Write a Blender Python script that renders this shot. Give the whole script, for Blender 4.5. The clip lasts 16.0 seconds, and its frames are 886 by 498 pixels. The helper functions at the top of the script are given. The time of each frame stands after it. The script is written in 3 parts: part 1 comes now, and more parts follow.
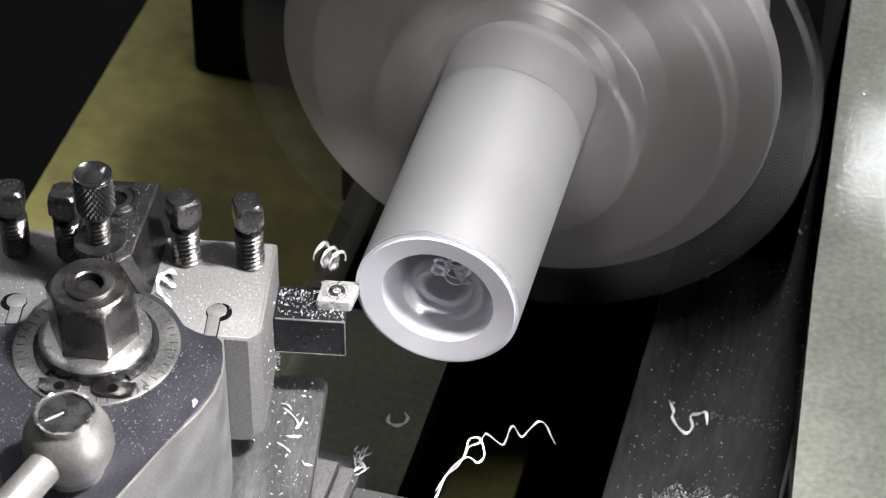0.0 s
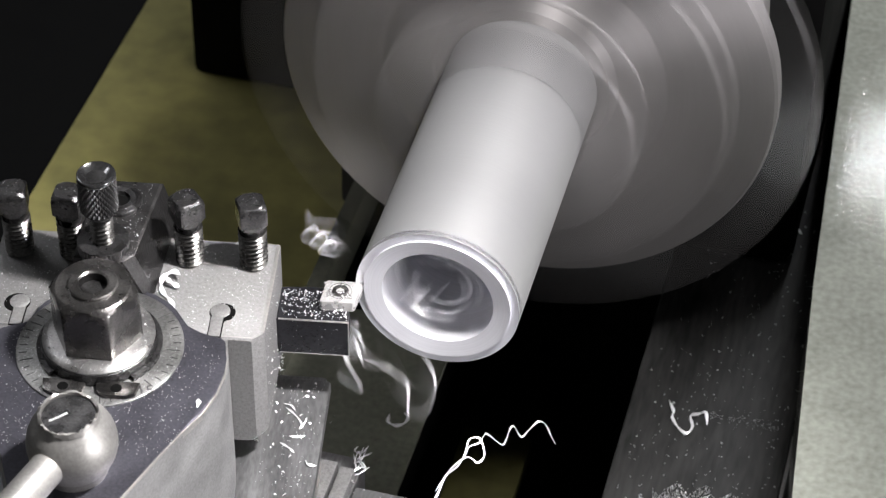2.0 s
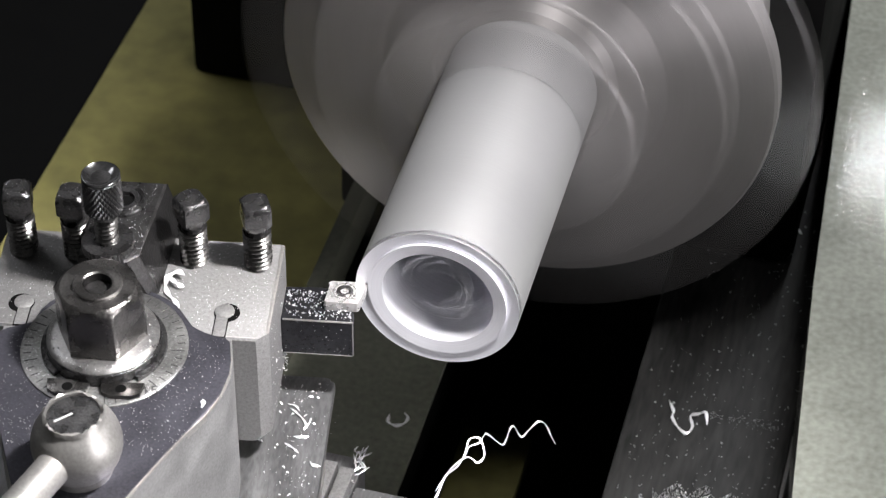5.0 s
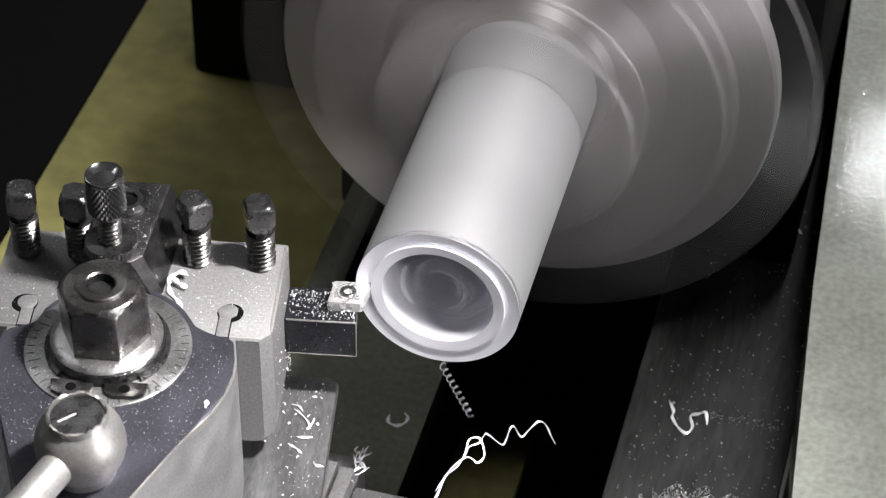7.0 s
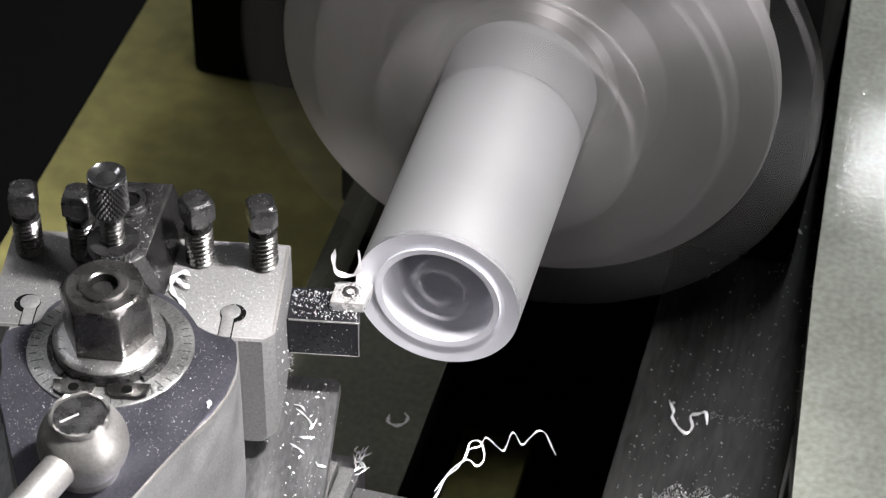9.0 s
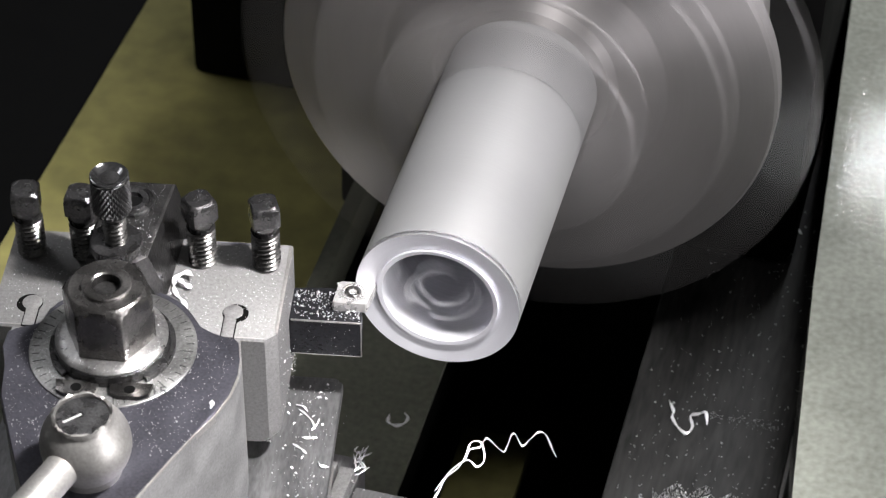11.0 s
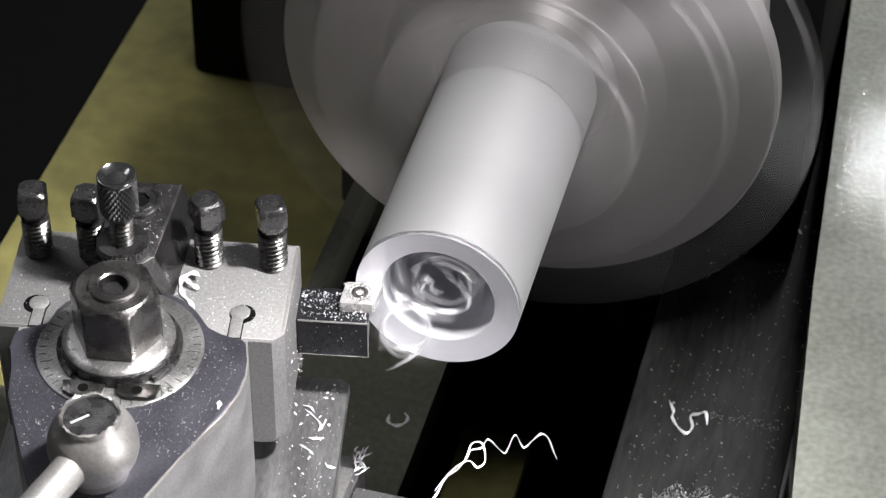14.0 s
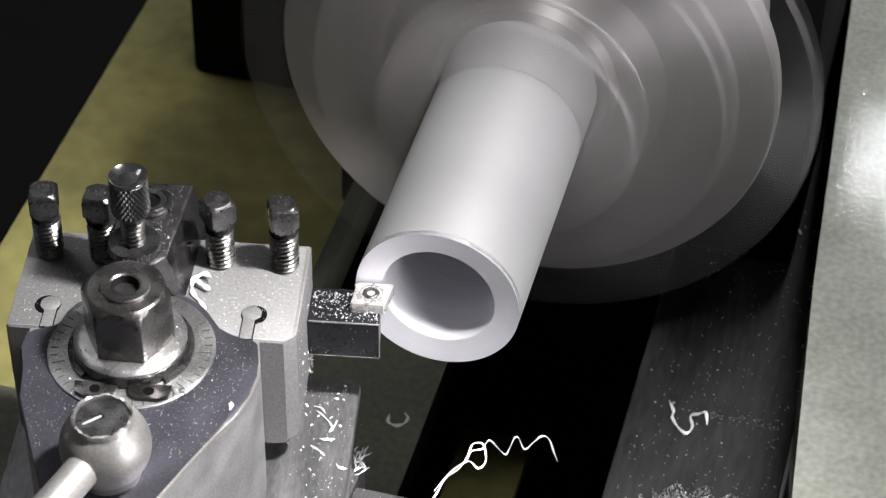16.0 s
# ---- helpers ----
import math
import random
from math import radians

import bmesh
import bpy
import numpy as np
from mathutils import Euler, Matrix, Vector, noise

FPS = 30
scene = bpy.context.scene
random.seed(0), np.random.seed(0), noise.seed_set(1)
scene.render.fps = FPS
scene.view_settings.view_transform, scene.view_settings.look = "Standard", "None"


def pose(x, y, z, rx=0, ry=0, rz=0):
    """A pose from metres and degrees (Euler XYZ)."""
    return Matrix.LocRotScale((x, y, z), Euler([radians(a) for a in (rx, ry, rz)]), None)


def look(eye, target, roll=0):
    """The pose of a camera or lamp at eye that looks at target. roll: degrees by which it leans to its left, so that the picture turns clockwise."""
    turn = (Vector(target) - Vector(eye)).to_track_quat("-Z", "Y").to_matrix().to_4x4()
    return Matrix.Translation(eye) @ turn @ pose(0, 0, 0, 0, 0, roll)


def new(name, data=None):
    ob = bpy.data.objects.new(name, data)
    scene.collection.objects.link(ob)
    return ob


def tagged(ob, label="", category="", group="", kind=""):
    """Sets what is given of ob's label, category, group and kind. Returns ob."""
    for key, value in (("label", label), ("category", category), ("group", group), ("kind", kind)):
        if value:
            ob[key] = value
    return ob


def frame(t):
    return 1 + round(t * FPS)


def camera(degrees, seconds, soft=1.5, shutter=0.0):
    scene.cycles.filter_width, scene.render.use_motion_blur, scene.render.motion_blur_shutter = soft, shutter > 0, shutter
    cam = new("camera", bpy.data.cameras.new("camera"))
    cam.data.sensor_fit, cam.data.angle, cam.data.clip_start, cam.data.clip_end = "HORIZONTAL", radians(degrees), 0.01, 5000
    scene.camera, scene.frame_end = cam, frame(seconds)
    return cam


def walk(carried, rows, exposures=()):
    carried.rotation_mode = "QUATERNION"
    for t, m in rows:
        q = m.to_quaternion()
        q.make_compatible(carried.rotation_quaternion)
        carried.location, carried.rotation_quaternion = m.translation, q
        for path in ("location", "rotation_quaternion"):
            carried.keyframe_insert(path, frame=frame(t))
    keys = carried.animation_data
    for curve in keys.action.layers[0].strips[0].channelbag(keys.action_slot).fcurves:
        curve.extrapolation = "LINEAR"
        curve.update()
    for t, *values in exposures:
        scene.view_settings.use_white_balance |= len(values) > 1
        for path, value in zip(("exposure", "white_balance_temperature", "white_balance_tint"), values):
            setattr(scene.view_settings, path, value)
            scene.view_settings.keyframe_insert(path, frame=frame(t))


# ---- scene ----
cam = camera(20.455, 16.0, soft=1.25, shutter=1.36)
EYE = (0.1708, -0.6683, 0.6457)
AIM = (-0.01149, 0.05262, -0.02291)
STAND = look(EYE, AIM, 1.087)
cam.data.dof.use_dof = True
cam.data.dof.focus_distance, cam.data.dof.aperture_fstop = 0.94, 23
walk(cam, [(0.0, STAND), (16.0, STAND)])

# ---- light ----
world = bpy.data.worlds.new("workshop_air")
scene.world = world
world.use_nodes = True
world.node_tree.nodes["Background"].inputs["Color"].default_value = (0.9, 0.95, 1.0, 1)
world.node_tree.nodes["Background"].inputs["Strength"].default_value = 0.014


def area_lamp(name, eye, target, size, watts, colour, high=0.0):
    data = bpy.data.lights.new(name, "AREA")
    data.shape = "RECTANGLE" if high else "DISK"
    if high:
        data.size_y = high
    data.size, data.energy, data.color = size, watts, colour
    ob = new(name, data)
    ob.matrix_world = look(eye, target)
    return ob


def spot_lamp(name, eye, target, size, watts, degrees, colour):
    data = bpy.data.lights.new(name, "SPOT")
    data.shadow_soft_size, data.energy, data.color = size, watts, colour
    data.spot_size, data.spot_blend = radians(degrees), 0.9
    ob = new(name, data)
    ob.matrix_world = look(eye, target)
    return ob


# the shaded work lamp over the tool, fill lamps added beside and above, and the workshop's tube behind the machine
spot_lamp("work_lamp", (0.15, -0.055, 0.45), (-0.055, -0.055, 0.0), 0.026, 31.5, 64, (1.0, 0.97, 0.97))
# added fill in place of light bounced onto the chuck's right side
area_lamp("fill_lamp_side", (0.95, -0.36, 0.14), (0, 0.1, 0), 0.4, 9.5, (1.0, 0.97, 1.0))
# added fill with no known source, to brighten the tray
area_lamp("fill_lamp_left", (-1.5, 0.6, 1.75), (-0.15, 0.2, -0.2), 1.2, 6.0, (0.96, 0.96, 1.0), 0.3)
area_lamp("ceiling_tube_back", (0.33, 2.05, 1.37), (0.2, 0.2, -0.1), 1.1, 76.0, (0.95, 0.96, 0.98), 0.08)


# ---- materials ----
def material(name, colour, rough=0.5, metal=0.0, scale=300.0, vary=0.25, bump=0.15, rough_vary=0.12, coarse=25.0, second=None, turned=0.0, aniso=0.0, gloss=0.5, stretch=None, detail=5):
    m = bpy.data.materials.new(name)
    m.use_nodes = True
    nodes, links = m.node_tree.nodes, m.node_tree.links
    bsdf = nodes["Principled BSDF"]
    coord = nodes.new("ShaderNodeTexCoord")
    vector = coord.outputs["Object"]
    if stretch:
        drawn = nodes.new("ShaderNodeVectorMath")
        drawn.operation = "MULTIPLY"
        drawn.inputs[1].default_value = stretch
        links.new(vector, drawn.inputs[0])
        vector = drawn.outputs[0]
    if turned:
        # rings left by the cutter: grain follows radius and length, not the angle
        split = nodes.new("ShaderNodeSeparateXYZ")
        links.new(vector, split.inputs[0])
        flat = nodes.new("ShaderNodeCombineXYZ")
        links.new(split.outputs["X"], flat.inputs["X"])
        links.new(split.outputs["Z"], flat.inputs["Z"])
        length = nodes.new("ShaderNodeVectorMath")
        length.operation = "LENGTH"
        links.new(flat.outputs[0], length.inputs[0])
        rings = nodes.new("ShaderNodeCombineXYZ")
        links.new(length.outputs["Value"], rings.inputs["X"])
        links.new(split.outputs["Y"], rings.inputs["Y"])
        vector = rings.outputs[0]
    fine = nodes.new("ShaderNodeTexNoise")
    fine.inputs["Scale"].default_value, fine.inputs["Detail"].default_value = scale, detail
    links.new(vector, fine.inputs["Vector"])
    wide = nodes.new("ShaderNodeTexNoise")
    wide.inputs["Scale"].default_value, wide.inputs["Detail"].default_value = coarse, 4
    links.new(vector, wide.inputs["Vector"])
    both = nodes.new("ShaderNodeMath")
    both.operation = "ADD"
    links.new(fine.outputs["Fac"], both.inputs[0])
    links.new(wide.outputs["Fac"], both.inputs[1])
    ramp = nodes.new("ShaderNodeMapRange")
    ramp.inputs["From Min"].default_value, ramp.inputs["From Max"].default_value = 0.7, 1.3
    links.new(both.outputs[0], ramp.inputs["Value"])
    mix = nodes.new("ShaderNodeMix")
    mix.data_type = "RGBA"
    dark = second or tuple(c * (1 - vary) for c in colour)
    light = colour if second else tuple(min(1, c * (1 + vary * 0.6)) for c in colour)
    mix.inputs[6].default_value, mix.inputs[7].default_value = (*dark, 1), (*light, 1)
    links.new(ramp.outputs[0], mix.inputs[0])
    links.new(mix.outputs[2], bsdf.inputs["Base Color"])
    sheen = nodes.new("ShaderNodeMapRange")
    sheen.inputs["From Min"].default_value, sheen.inputs["From Max"].default_value = 0.3, 0.7
    sheen.inputs["To Min"].default_value = max(0.03, rough - rough_vary)
    sheen.inputs["To Max"].default_value = min(1, rough + rough_vary)
    links.new(wide.outputs["Fac"], sheen.inputs["Value"])
    links.new(sheen.outputs[0], bsdf.inputs["Roughness"])
    bsdf.inputs["Metallic"].default_value = metal
    bsdf.inputs["Specular IOR Level"].default_value = gloss
    if aniso:
        tangent = nodes.new("ShaderNodeTangent")
        tangent.direction_type, tangent.axis = "RADIAL", "Y"
        links.new(tangent.outputs[0], bsdf.inputs["Tangent"])
        bsdf.inputs["Anisotropic"].default_value = aniso
        bsdf.inputs["Anisotropic Rotation"].default_value = 0.25
    if bump:
        relief = nodes.new("ShaderNodeBump")
        relief.inputs["Strength"].default_value, relief.inputs["Distance"].default_value = bump, 0.0006
        links.new(fine.outputs["Fac"], relief.inputs["Height"])
        links.new(relief.outputs[0], bsdf.inputs["Normal"])
    return m


ALU = material("turned_aluminium", (0.385, 0.387, 0.392), 0.55, 0.75, 1500, 0.04, 0.02, 0.03, 40, turned=1)
ALU_FACE = material("faced_aluminium", (0.80, 0.80, 0.85), 0.36, 0.45, 2500, 0.06, 0.04, 0.04, 300, turned=1, aniso=0.75)
CHUCK = material("ground_chuck_steel", (0.32, 0.307, 0.307), 0.64, 0.9, 900, 0.05, 0.02, 0.03, 60, turned=1, aniso=0.85)
JAW = material("hardened_jaw_steel", (0.36, 0.35, 0.35), 0.5, 0.92, 400, 0.2, 0.08, 0.08, 40)
HOLDER = material("blasted_holder_steel", (0.275, 0.272, 0.272), 0.50, 0.6, 2400, 0.32, 0.4, 0.06, 800)
OXIDE = material("black_oxide_steel", (0.12, 0.118, 0.12), 0.29, 0.9, 1200, 0.55, 0.4, 0.12, 140)
RISER = material("dark_riser_steel", (0.048, 0.047, 0.047), 0.36, 0.8, 1100, 0.6, 0.4, 0.12, 140)
THREAD = material("oily_steel_thread", (0.24, 0.235, 0.23), 0.26, 0.95, 900, 0.5, 0.2, 0.1, 160)
BLUED = material("blued_plate_steel", (0.085, 0.084, 0.102), 0.38, 0.7, 900, 0.35, 0.2, 0.08, 45)
CASTING = material("grey_casting_steel", (0.29, 0.29, 0.29), 0.52, 0.6, 900, 0.25, 0.25, 0.12, 70)
NUT = material("worn_nut_steel", (0.20, 0.193, 0.188), 0.28, 0.95, 1100, 0.45, 0.18, 0.1, 90)
POLISHED = material("polished_dark_steel", (0.22, 0.22, 0.225), 0.16, 0.95, 900, 0.3, 0.06, 0.05, 120)
KNURL = material("knurled_dark_steel", (0.075, 0.074, 0.075), 0.42, 0.9, 1200, 0.4, 0.3, 0.1, 140)
DIAL = material("etched_dial_steel", (0.29, 0.29, 0.285), 0.40, 0.85, 900, 0.45, 0.25, 0.1, 90)
FLANGE = material("turned_flange_steel", (0.42, 0.415, 0.41), 0.34, 0.9, 900, 0.35, 0.2, 0.1, 90)
BALL = material("satin_lever_steel", (0.40, 0.39, 0.375), 0.5, 0.8, 900, 0.22, 0.1, 0.06, 60)
SLIDE = material("scraped_slide_steel", (0.25, 0.25, 0.254), 0.42, 0.8, 900, 0.35, 0.25, 0.14, 60, stretch=(1, 0.25, 1))
SHANK = material("dark_shank_steel", (0.03, 0.03, 0.034), 0.22, 0.5, 900, 0.35, 0.12, 0.08, 60)
CARBIDE = material("coated_carbide", (0.70, 0.69, 0.68), 0.30, 0.7, 900, 0.15, 0.1, 0.08, 200)
CHIP = material("bright_aluminium_swarf", (0.92, 0.92, 0.94), 0.35, 0.6, 900, 0.05, 0.05, 0.06, 200)
RAIL = material("oiled_bedway_steel", (0.033, 0.033, 0.0325), 0.55, 0.0, 420, 0.6, 0.12, 0.12, 50, gloss=0.1, stretch=(1, 0.16, 1))
LIP = material("dark_olive_lip_paint", (0.075, 0.078, 0.06), 0.6, 0.0, 300, 0.3, 0.1, 0.1, 18, gloss=0.2)
RAIL_OLD = material("grimy_bedway", (0.15, 0.156, 0.122), 0.6, 0.0, 300, 0.3, 0.1, 0.1, 18, gloss=0.2)
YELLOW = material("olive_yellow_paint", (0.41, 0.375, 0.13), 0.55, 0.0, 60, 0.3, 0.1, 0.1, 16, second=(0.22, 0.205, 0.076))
PANEL = material("grey_green_hammer_paint", (0.305, 0.315, 0.275), 0.07, 0.0, 330, 0.22, 0.115, 0.01, 45, gloss=0.022, detail=0.8)
WALL = material("dull_grey_wall", (0.22, 0.22, 0.215), 0.8, 0.0, 40, 0.2, 0.1, 0.05, 3)
# olive paint darkened in its colour for the pit's weak light
SHADED_OLIVE = material("shaded_olive_paint", (0.05, 0.047, 0.018), 0.7, 0.0, 120, 0.3, 0.1, 0.1, 14, gloss=0.1)
# paler than the tube's outside: light bounced in the bore is in the colour
BORE = material("bored_aluminium", (0.82, 0.82, 0.86), 0.45, 0.55, 900, 0.1, 0.06, 0.08, 90, turned=1)
# near-black base colour that puts deep shade into recesses and unlit parts
DARK = material("shade_black", (0.004, 0.004, 0.004), 0.8, 0.0, 200, 0.3, 0.1, gloss=0.05)
INK = material("dark_engraving", (0.05, 0.05, 0.05), 0.7, 0.0, 500, 0.2, 0.0)


# ---- mesh helpers ----
def part(name, bm, mat, parent=None, label="", smooth=True, at=None):
    bmesh.ops.recalc_face_normals(bm, faces=bm.faces)
    me = bpy.data.meshes.new(name)
    bm.to_mesh(me)
    bm.free()
    me.materials.append(mat)
    if smooth:
        for p in me.polygons:
            p.use_smooth = True
        me.set_sharp_from_angle(angle=radians(32))
    ob = new(name, me)
    if parent:
        ob.parent = parent
    if at is not None:
        ob.matrix_basis = at
    if label:
        ob["label"] = label
    return ob


def mm(*v):
    return Vector([c / 1000 for c in v])


def box(lo, hi, bevel=0.0, bm=None, segments=2):
    """A bevelled box in millimetres."""
    bm = bm or bmesh.new()
    made = bmesh.ops.create_cube(bm, size=1)["verts"]
    a, b = mm(*lo), mm(*hi)
    for v in made:
        v.co = Vector([a[i] + (v.co[i] + 0.5) * (b[i] - a[i]) for i in range(3)])
    if bevel:
        edges = {e for v in made for e in v.link_edges}
        bmesh.ops.bevel(bm, geom=list(edges), offset=bevel / 1000, segments=segments, affect="EDGES", profile=0.6)
    return bm


def prism(outline, z0, z1, bevel=0.0, bm=None):
    """An upright prism over an outline in millimetres."""
    bm = bm or bmesh.new()
    low = [bm.verts.new(mm(x, y, z0)) for x, y in outline]
    top = [bm.verts.new(mm(x, y, z1)) for x, y in outline]
    n = len(outline)
    cap = bm.faces.new(top)
    bm.faces.new(low[::-1])
    for i in range(n):
        bm.faces.new((low[i], low[(i + 1) % n], top[(i + 1) % n], top[i]))
    if bevel:
        bmesh.ops.bevel(bm, geom=list(cap.edges), offset=bevel / 1000, segments=2, affect="EDGES", profile=0.6)
    return bm


def turn(profile, seg=48, axis="Z", bm=None, closed=False, centre=(0, 0, 0)):
    """A body of revolution from (radius, height) pairs in millimetres."""
    bm = bm or bmesh.new()
    rings = []
    for r, h in profile:
        ring = []
        for i in range(seg):
            a = 2 * math.pi * i / seg
            p = (r * math.cos(a), r * math.sin(a), h) if axis == "Z" else (r * math.cos(a), h, r * math.sin(a))
            ring.append(bm.verts.new(mm(*[p[k] + centre[k] for k in range(3)])))
        rings.append(ring)
    pairs = list(zip(rings, rings[1:])) + ([(rings[-1], rings[0])] if closed else [])
    for a, b in pairs:
        for i in range(seg):
            bm.faces.new((a[i], a[(i + 1) % seg], b[(i + 1) % seg], b[i]))
    if not closed:
        for ring in (rings[0], rings[-1]):
            bm.faces.new(ring)
    return bm


def thread(radius, depth, pitch, z0, z1, seg=28):
    """A screw thread in millimetres, one helical ridge."""
    bm = bmesh.new()
    steps = int((z1 - z0) / pitch * seg)
    root, crest = [], []
    for i in range(steps + seg + 1):
        a, z = 2 * math.pi * i / seg, z0 + pitch * (i / seg - 1)
        c, s = math.cos(a), math.sin(a)
        root.append(bm.verts.new(mm((radius - depth) * c, (radius - depth) * s, min(max(z, z0), z1))))
        crest.append(bm.verts.new(mm(radius * c, radius * s, min(max(z + pitch / 2, z0), z1))))
    for i in range(steps + seg):
        bm.faces.new((root[i], root[i + 1], crest[i + 1], crest[i]))
        if i + seg + 1 < len(root):
            bm.faces.new((crest[i], crest[i + 1], root[i + seg + 1], root[i + seg]))
    return bm


def ribbon(points, widths, thick=0.12, bm=None, flat=(0, 0, 1)):
    """A curled strip of swarf through points in millimetres."""
    bm = bm or bmesh.new()
    pts = [Vector(p) for p in points]
    rows = []
    for i, p in enumerate(pts):
        t = (pts[min(i + 1, len(pts) - 1)] - pts[max(i - 1, 0)]).normalized()
        side = t.cross(Vector(flat))
        side = side.normalized() if side.length > 1e-3 else Vector((1, 0, 0))
        up = side.cross(t).normalized()
        w = widths if isinstance(widths, float) else widths[i]
        rows.append([bm.verts.new((p + side * a * w / 2 + up * b * thick / 2) / 1000) for a, b in ((-1, -1), (1, -1), (1, 1), (-1, 1))])
    for a, b in zip(rows, rows[1:]):
        for k in range(4):
            bm.faces.new((a[k], a[(k + 1) % 4], b[(k + 1) % 4], b[k]))
    bm.faces.new(rows[0])
    bm.faces.new(rows[-1][::-1])
    return bm


def thing(name, label, category, m=None, group="", kind=""):
    ob = new(name)
    ob.empty_display_size = 0.01
    if m is not None:
        ob.matrix_world = m
    return tagged(ob, label, category, group, kind)


# ---- bed, tray, cover ----
def setting():
    right = part("bedway_right", box((60.6, -600, -190), (136, 700, -160), 1.8), RAIL)
    tagged(right, "dark oiled steel bedway flecked with swarf", "bedway", kind="structure")
    left = part("bedway_left", box((-98, -600, -163), (-27, 148, -160), 0.8), RAIL_OLD)
    tagged(left, "grimy olive bedway ending at the gap under the chuck", "bedway", kind="structure")
    # the bed's flank and pit carry their shade in the colour
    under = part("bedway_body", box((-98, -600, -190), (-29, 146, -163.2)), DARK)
    tagged(under, "flank of the bed below its top, coloured black for shade", "bedway", kind="structure")
    # the bedway's chamfer catches light, so its strip gets a paler colour
    edge = part("bedway_edge", box((136.2, -600, -190), (138.0, 168, -162.5), 0.5), CASTING)
    tagged(edge, "paler grey strip standing for the dark bedway's lit chamfer", "bedway", kind="structure")
    lip = part("bed_lip", box((-107, -600, -190), (-98.4, 700, -163), 1.2), LIP)
    tagged(lip, "narrow painted lip along the bed's back edge", "bed", kind="structure")
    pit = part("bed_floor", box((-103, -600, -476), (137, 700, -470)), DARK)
    tagged(pit, "oily bottom of the gap between the bedways, blackened for deep shade", "bed", kind="structure")
    # added box whose edges draw the pool of lamplight on the pit's floor
    lit_patch = part("bed_lit_patch", box((-46, -600, -340), (-8, 246, -330), 1.0), SHADED_OLIVE)
    tagged(lit_patch, "olive strip cut to the shape of the lit bed floor", "bed", kind="structure")
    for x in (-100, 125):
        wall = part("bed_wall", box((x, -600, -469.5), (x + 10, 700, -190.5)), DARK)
        tagged(wall, "oily inner wall of the bed, blackened for deep shade", "bed", kind="structure")
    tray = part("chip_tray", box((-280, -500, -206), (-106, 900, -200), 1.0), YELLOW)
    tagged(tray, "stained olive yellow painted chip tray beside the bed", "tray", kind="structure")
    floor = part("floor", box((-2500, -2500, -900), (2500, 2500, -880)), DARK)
    tagged(floor, "workshop floor below the machine, coloured black for its shade", "floor", kind="structure")
    for name, lo, hi in (("wall_north", (-2500, 2500, -880), (2500, 2600, 2000)), ("wall_south", (-2500, -2600, -880), (2500, -2500, 2000)), ("wall_east", (2500, -2500, -880), (2600, 2500, 2000)), ("wall_west", (-2600, -2500, -880), (-2500, 2500, 2000)), ("ceiling", (-2600, -2600, 2001), (2600, 2600, 2100))):
        side = part(name, box(lo, hi), WALL)
        tagged(side, "plain dull grey workshop " + ("ceiling" if name == "ceiling" else "wall") + " round the lathe", "ceiling" if name == "ceiling" else "wall", kind="structure")
    # headstock parts are black because their lack of light is put into the colour
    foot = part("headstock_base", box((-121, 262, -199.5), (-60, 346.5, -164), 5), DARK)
    tagged(foot, "base of the headstock beside the tray, coloured black for its shade", "headstock", kind="structure")
    cover = part("side_cover", prism([(168, -300), (144.2, 27), (139.3, 87), (133.3, 160), (128.8, 240), (124.8, 306), (120.5, 378), (100, 800), (420, 800), (420, -300)], -330, -100, 2.5), PANEL, smooth=False)
    tagged(cover, "grey-green hammer-painted side cover of the lathe", "cover", kind="structure")
    # both blocks rise out of view to keep the back tube off the tool holder
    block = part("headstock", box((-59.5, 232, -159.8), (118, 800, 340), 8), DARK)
    tagged(block, "mostly unseen headstock behind the chuck, coloured black for shade", "headstock", kind="structure")
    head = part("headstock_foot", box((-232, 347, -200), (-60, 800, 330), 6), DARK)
    tagged(head, "headstock foot standing on the tray, coloured black for shade", "headstock", kind="structure")


# ---- chuck and workpiece ----
FACE = 142.8


def chuck():
    ob = thing("lathe_chuck", "spinning three-jaw steel lathe chuck gripping a tube", "chuck")
    part("body", turn([(26, FACE + 30), (26, FACE - 4), (38, FACE - 4), (40, FACE - 1), (41, FACE), (60, FACE), (61, FACE + 0.4), (63, FACE + 0.4), (64, FACE), (104, FACE), (107.2, FACE + 0.6), (108.4, FACE + 2.5), (108.4, FACE + 12), (101, FACE + 14), (94, FACE + 70), (60, FACE + 75)], 128, "Y"), CHUCK, ob)
    for k in range(3):
        bm = bmesh.new()
        outline = [(32.7, FACE + 6), (32.7, 106), (34.5, 104.5), (54, 104.5), (56, 106), (56, 125), (57, 126), (88, 126), (90, 127.5), (91, 137), (93, 138.5), (124, 139), (126.5, 141), (126.5, FACE + 8), (32.7, FACE + 8)]
        a = [bm.verts.new(mm(r, y, -11)) for r, y in outline]
        b = [bm.verts.new(mm(r, y, 11)) for r, y in outline]
        n = len(outline)
        bm.faces.new(a), bm.faces.new(b[::-1])
        for i in range(n):
            bm.faces.new((a[i], a[(i + 1) % n], b[(i + 1) % n], b[i]))
        bmesh.ops.rotate(bm, verts=bm.verts, cent=(0, 0, 0), matrix=Matrix.Rotation(radians(120 * k + 20), 3, "Y"))
        part("jaw", bm, JAW, ob, "stepped hardened steel jaw")
    return ob


RINGS = 12
R_BORE, R_OUT, CUT = 22.2, 32.6, 1.2


def end_at(r):
    """The slightly dished end of the tube: its height at a radius."""
    return 1.0 - 1.8 * (r - R_BORE) / (R_OUT - R_BORE)


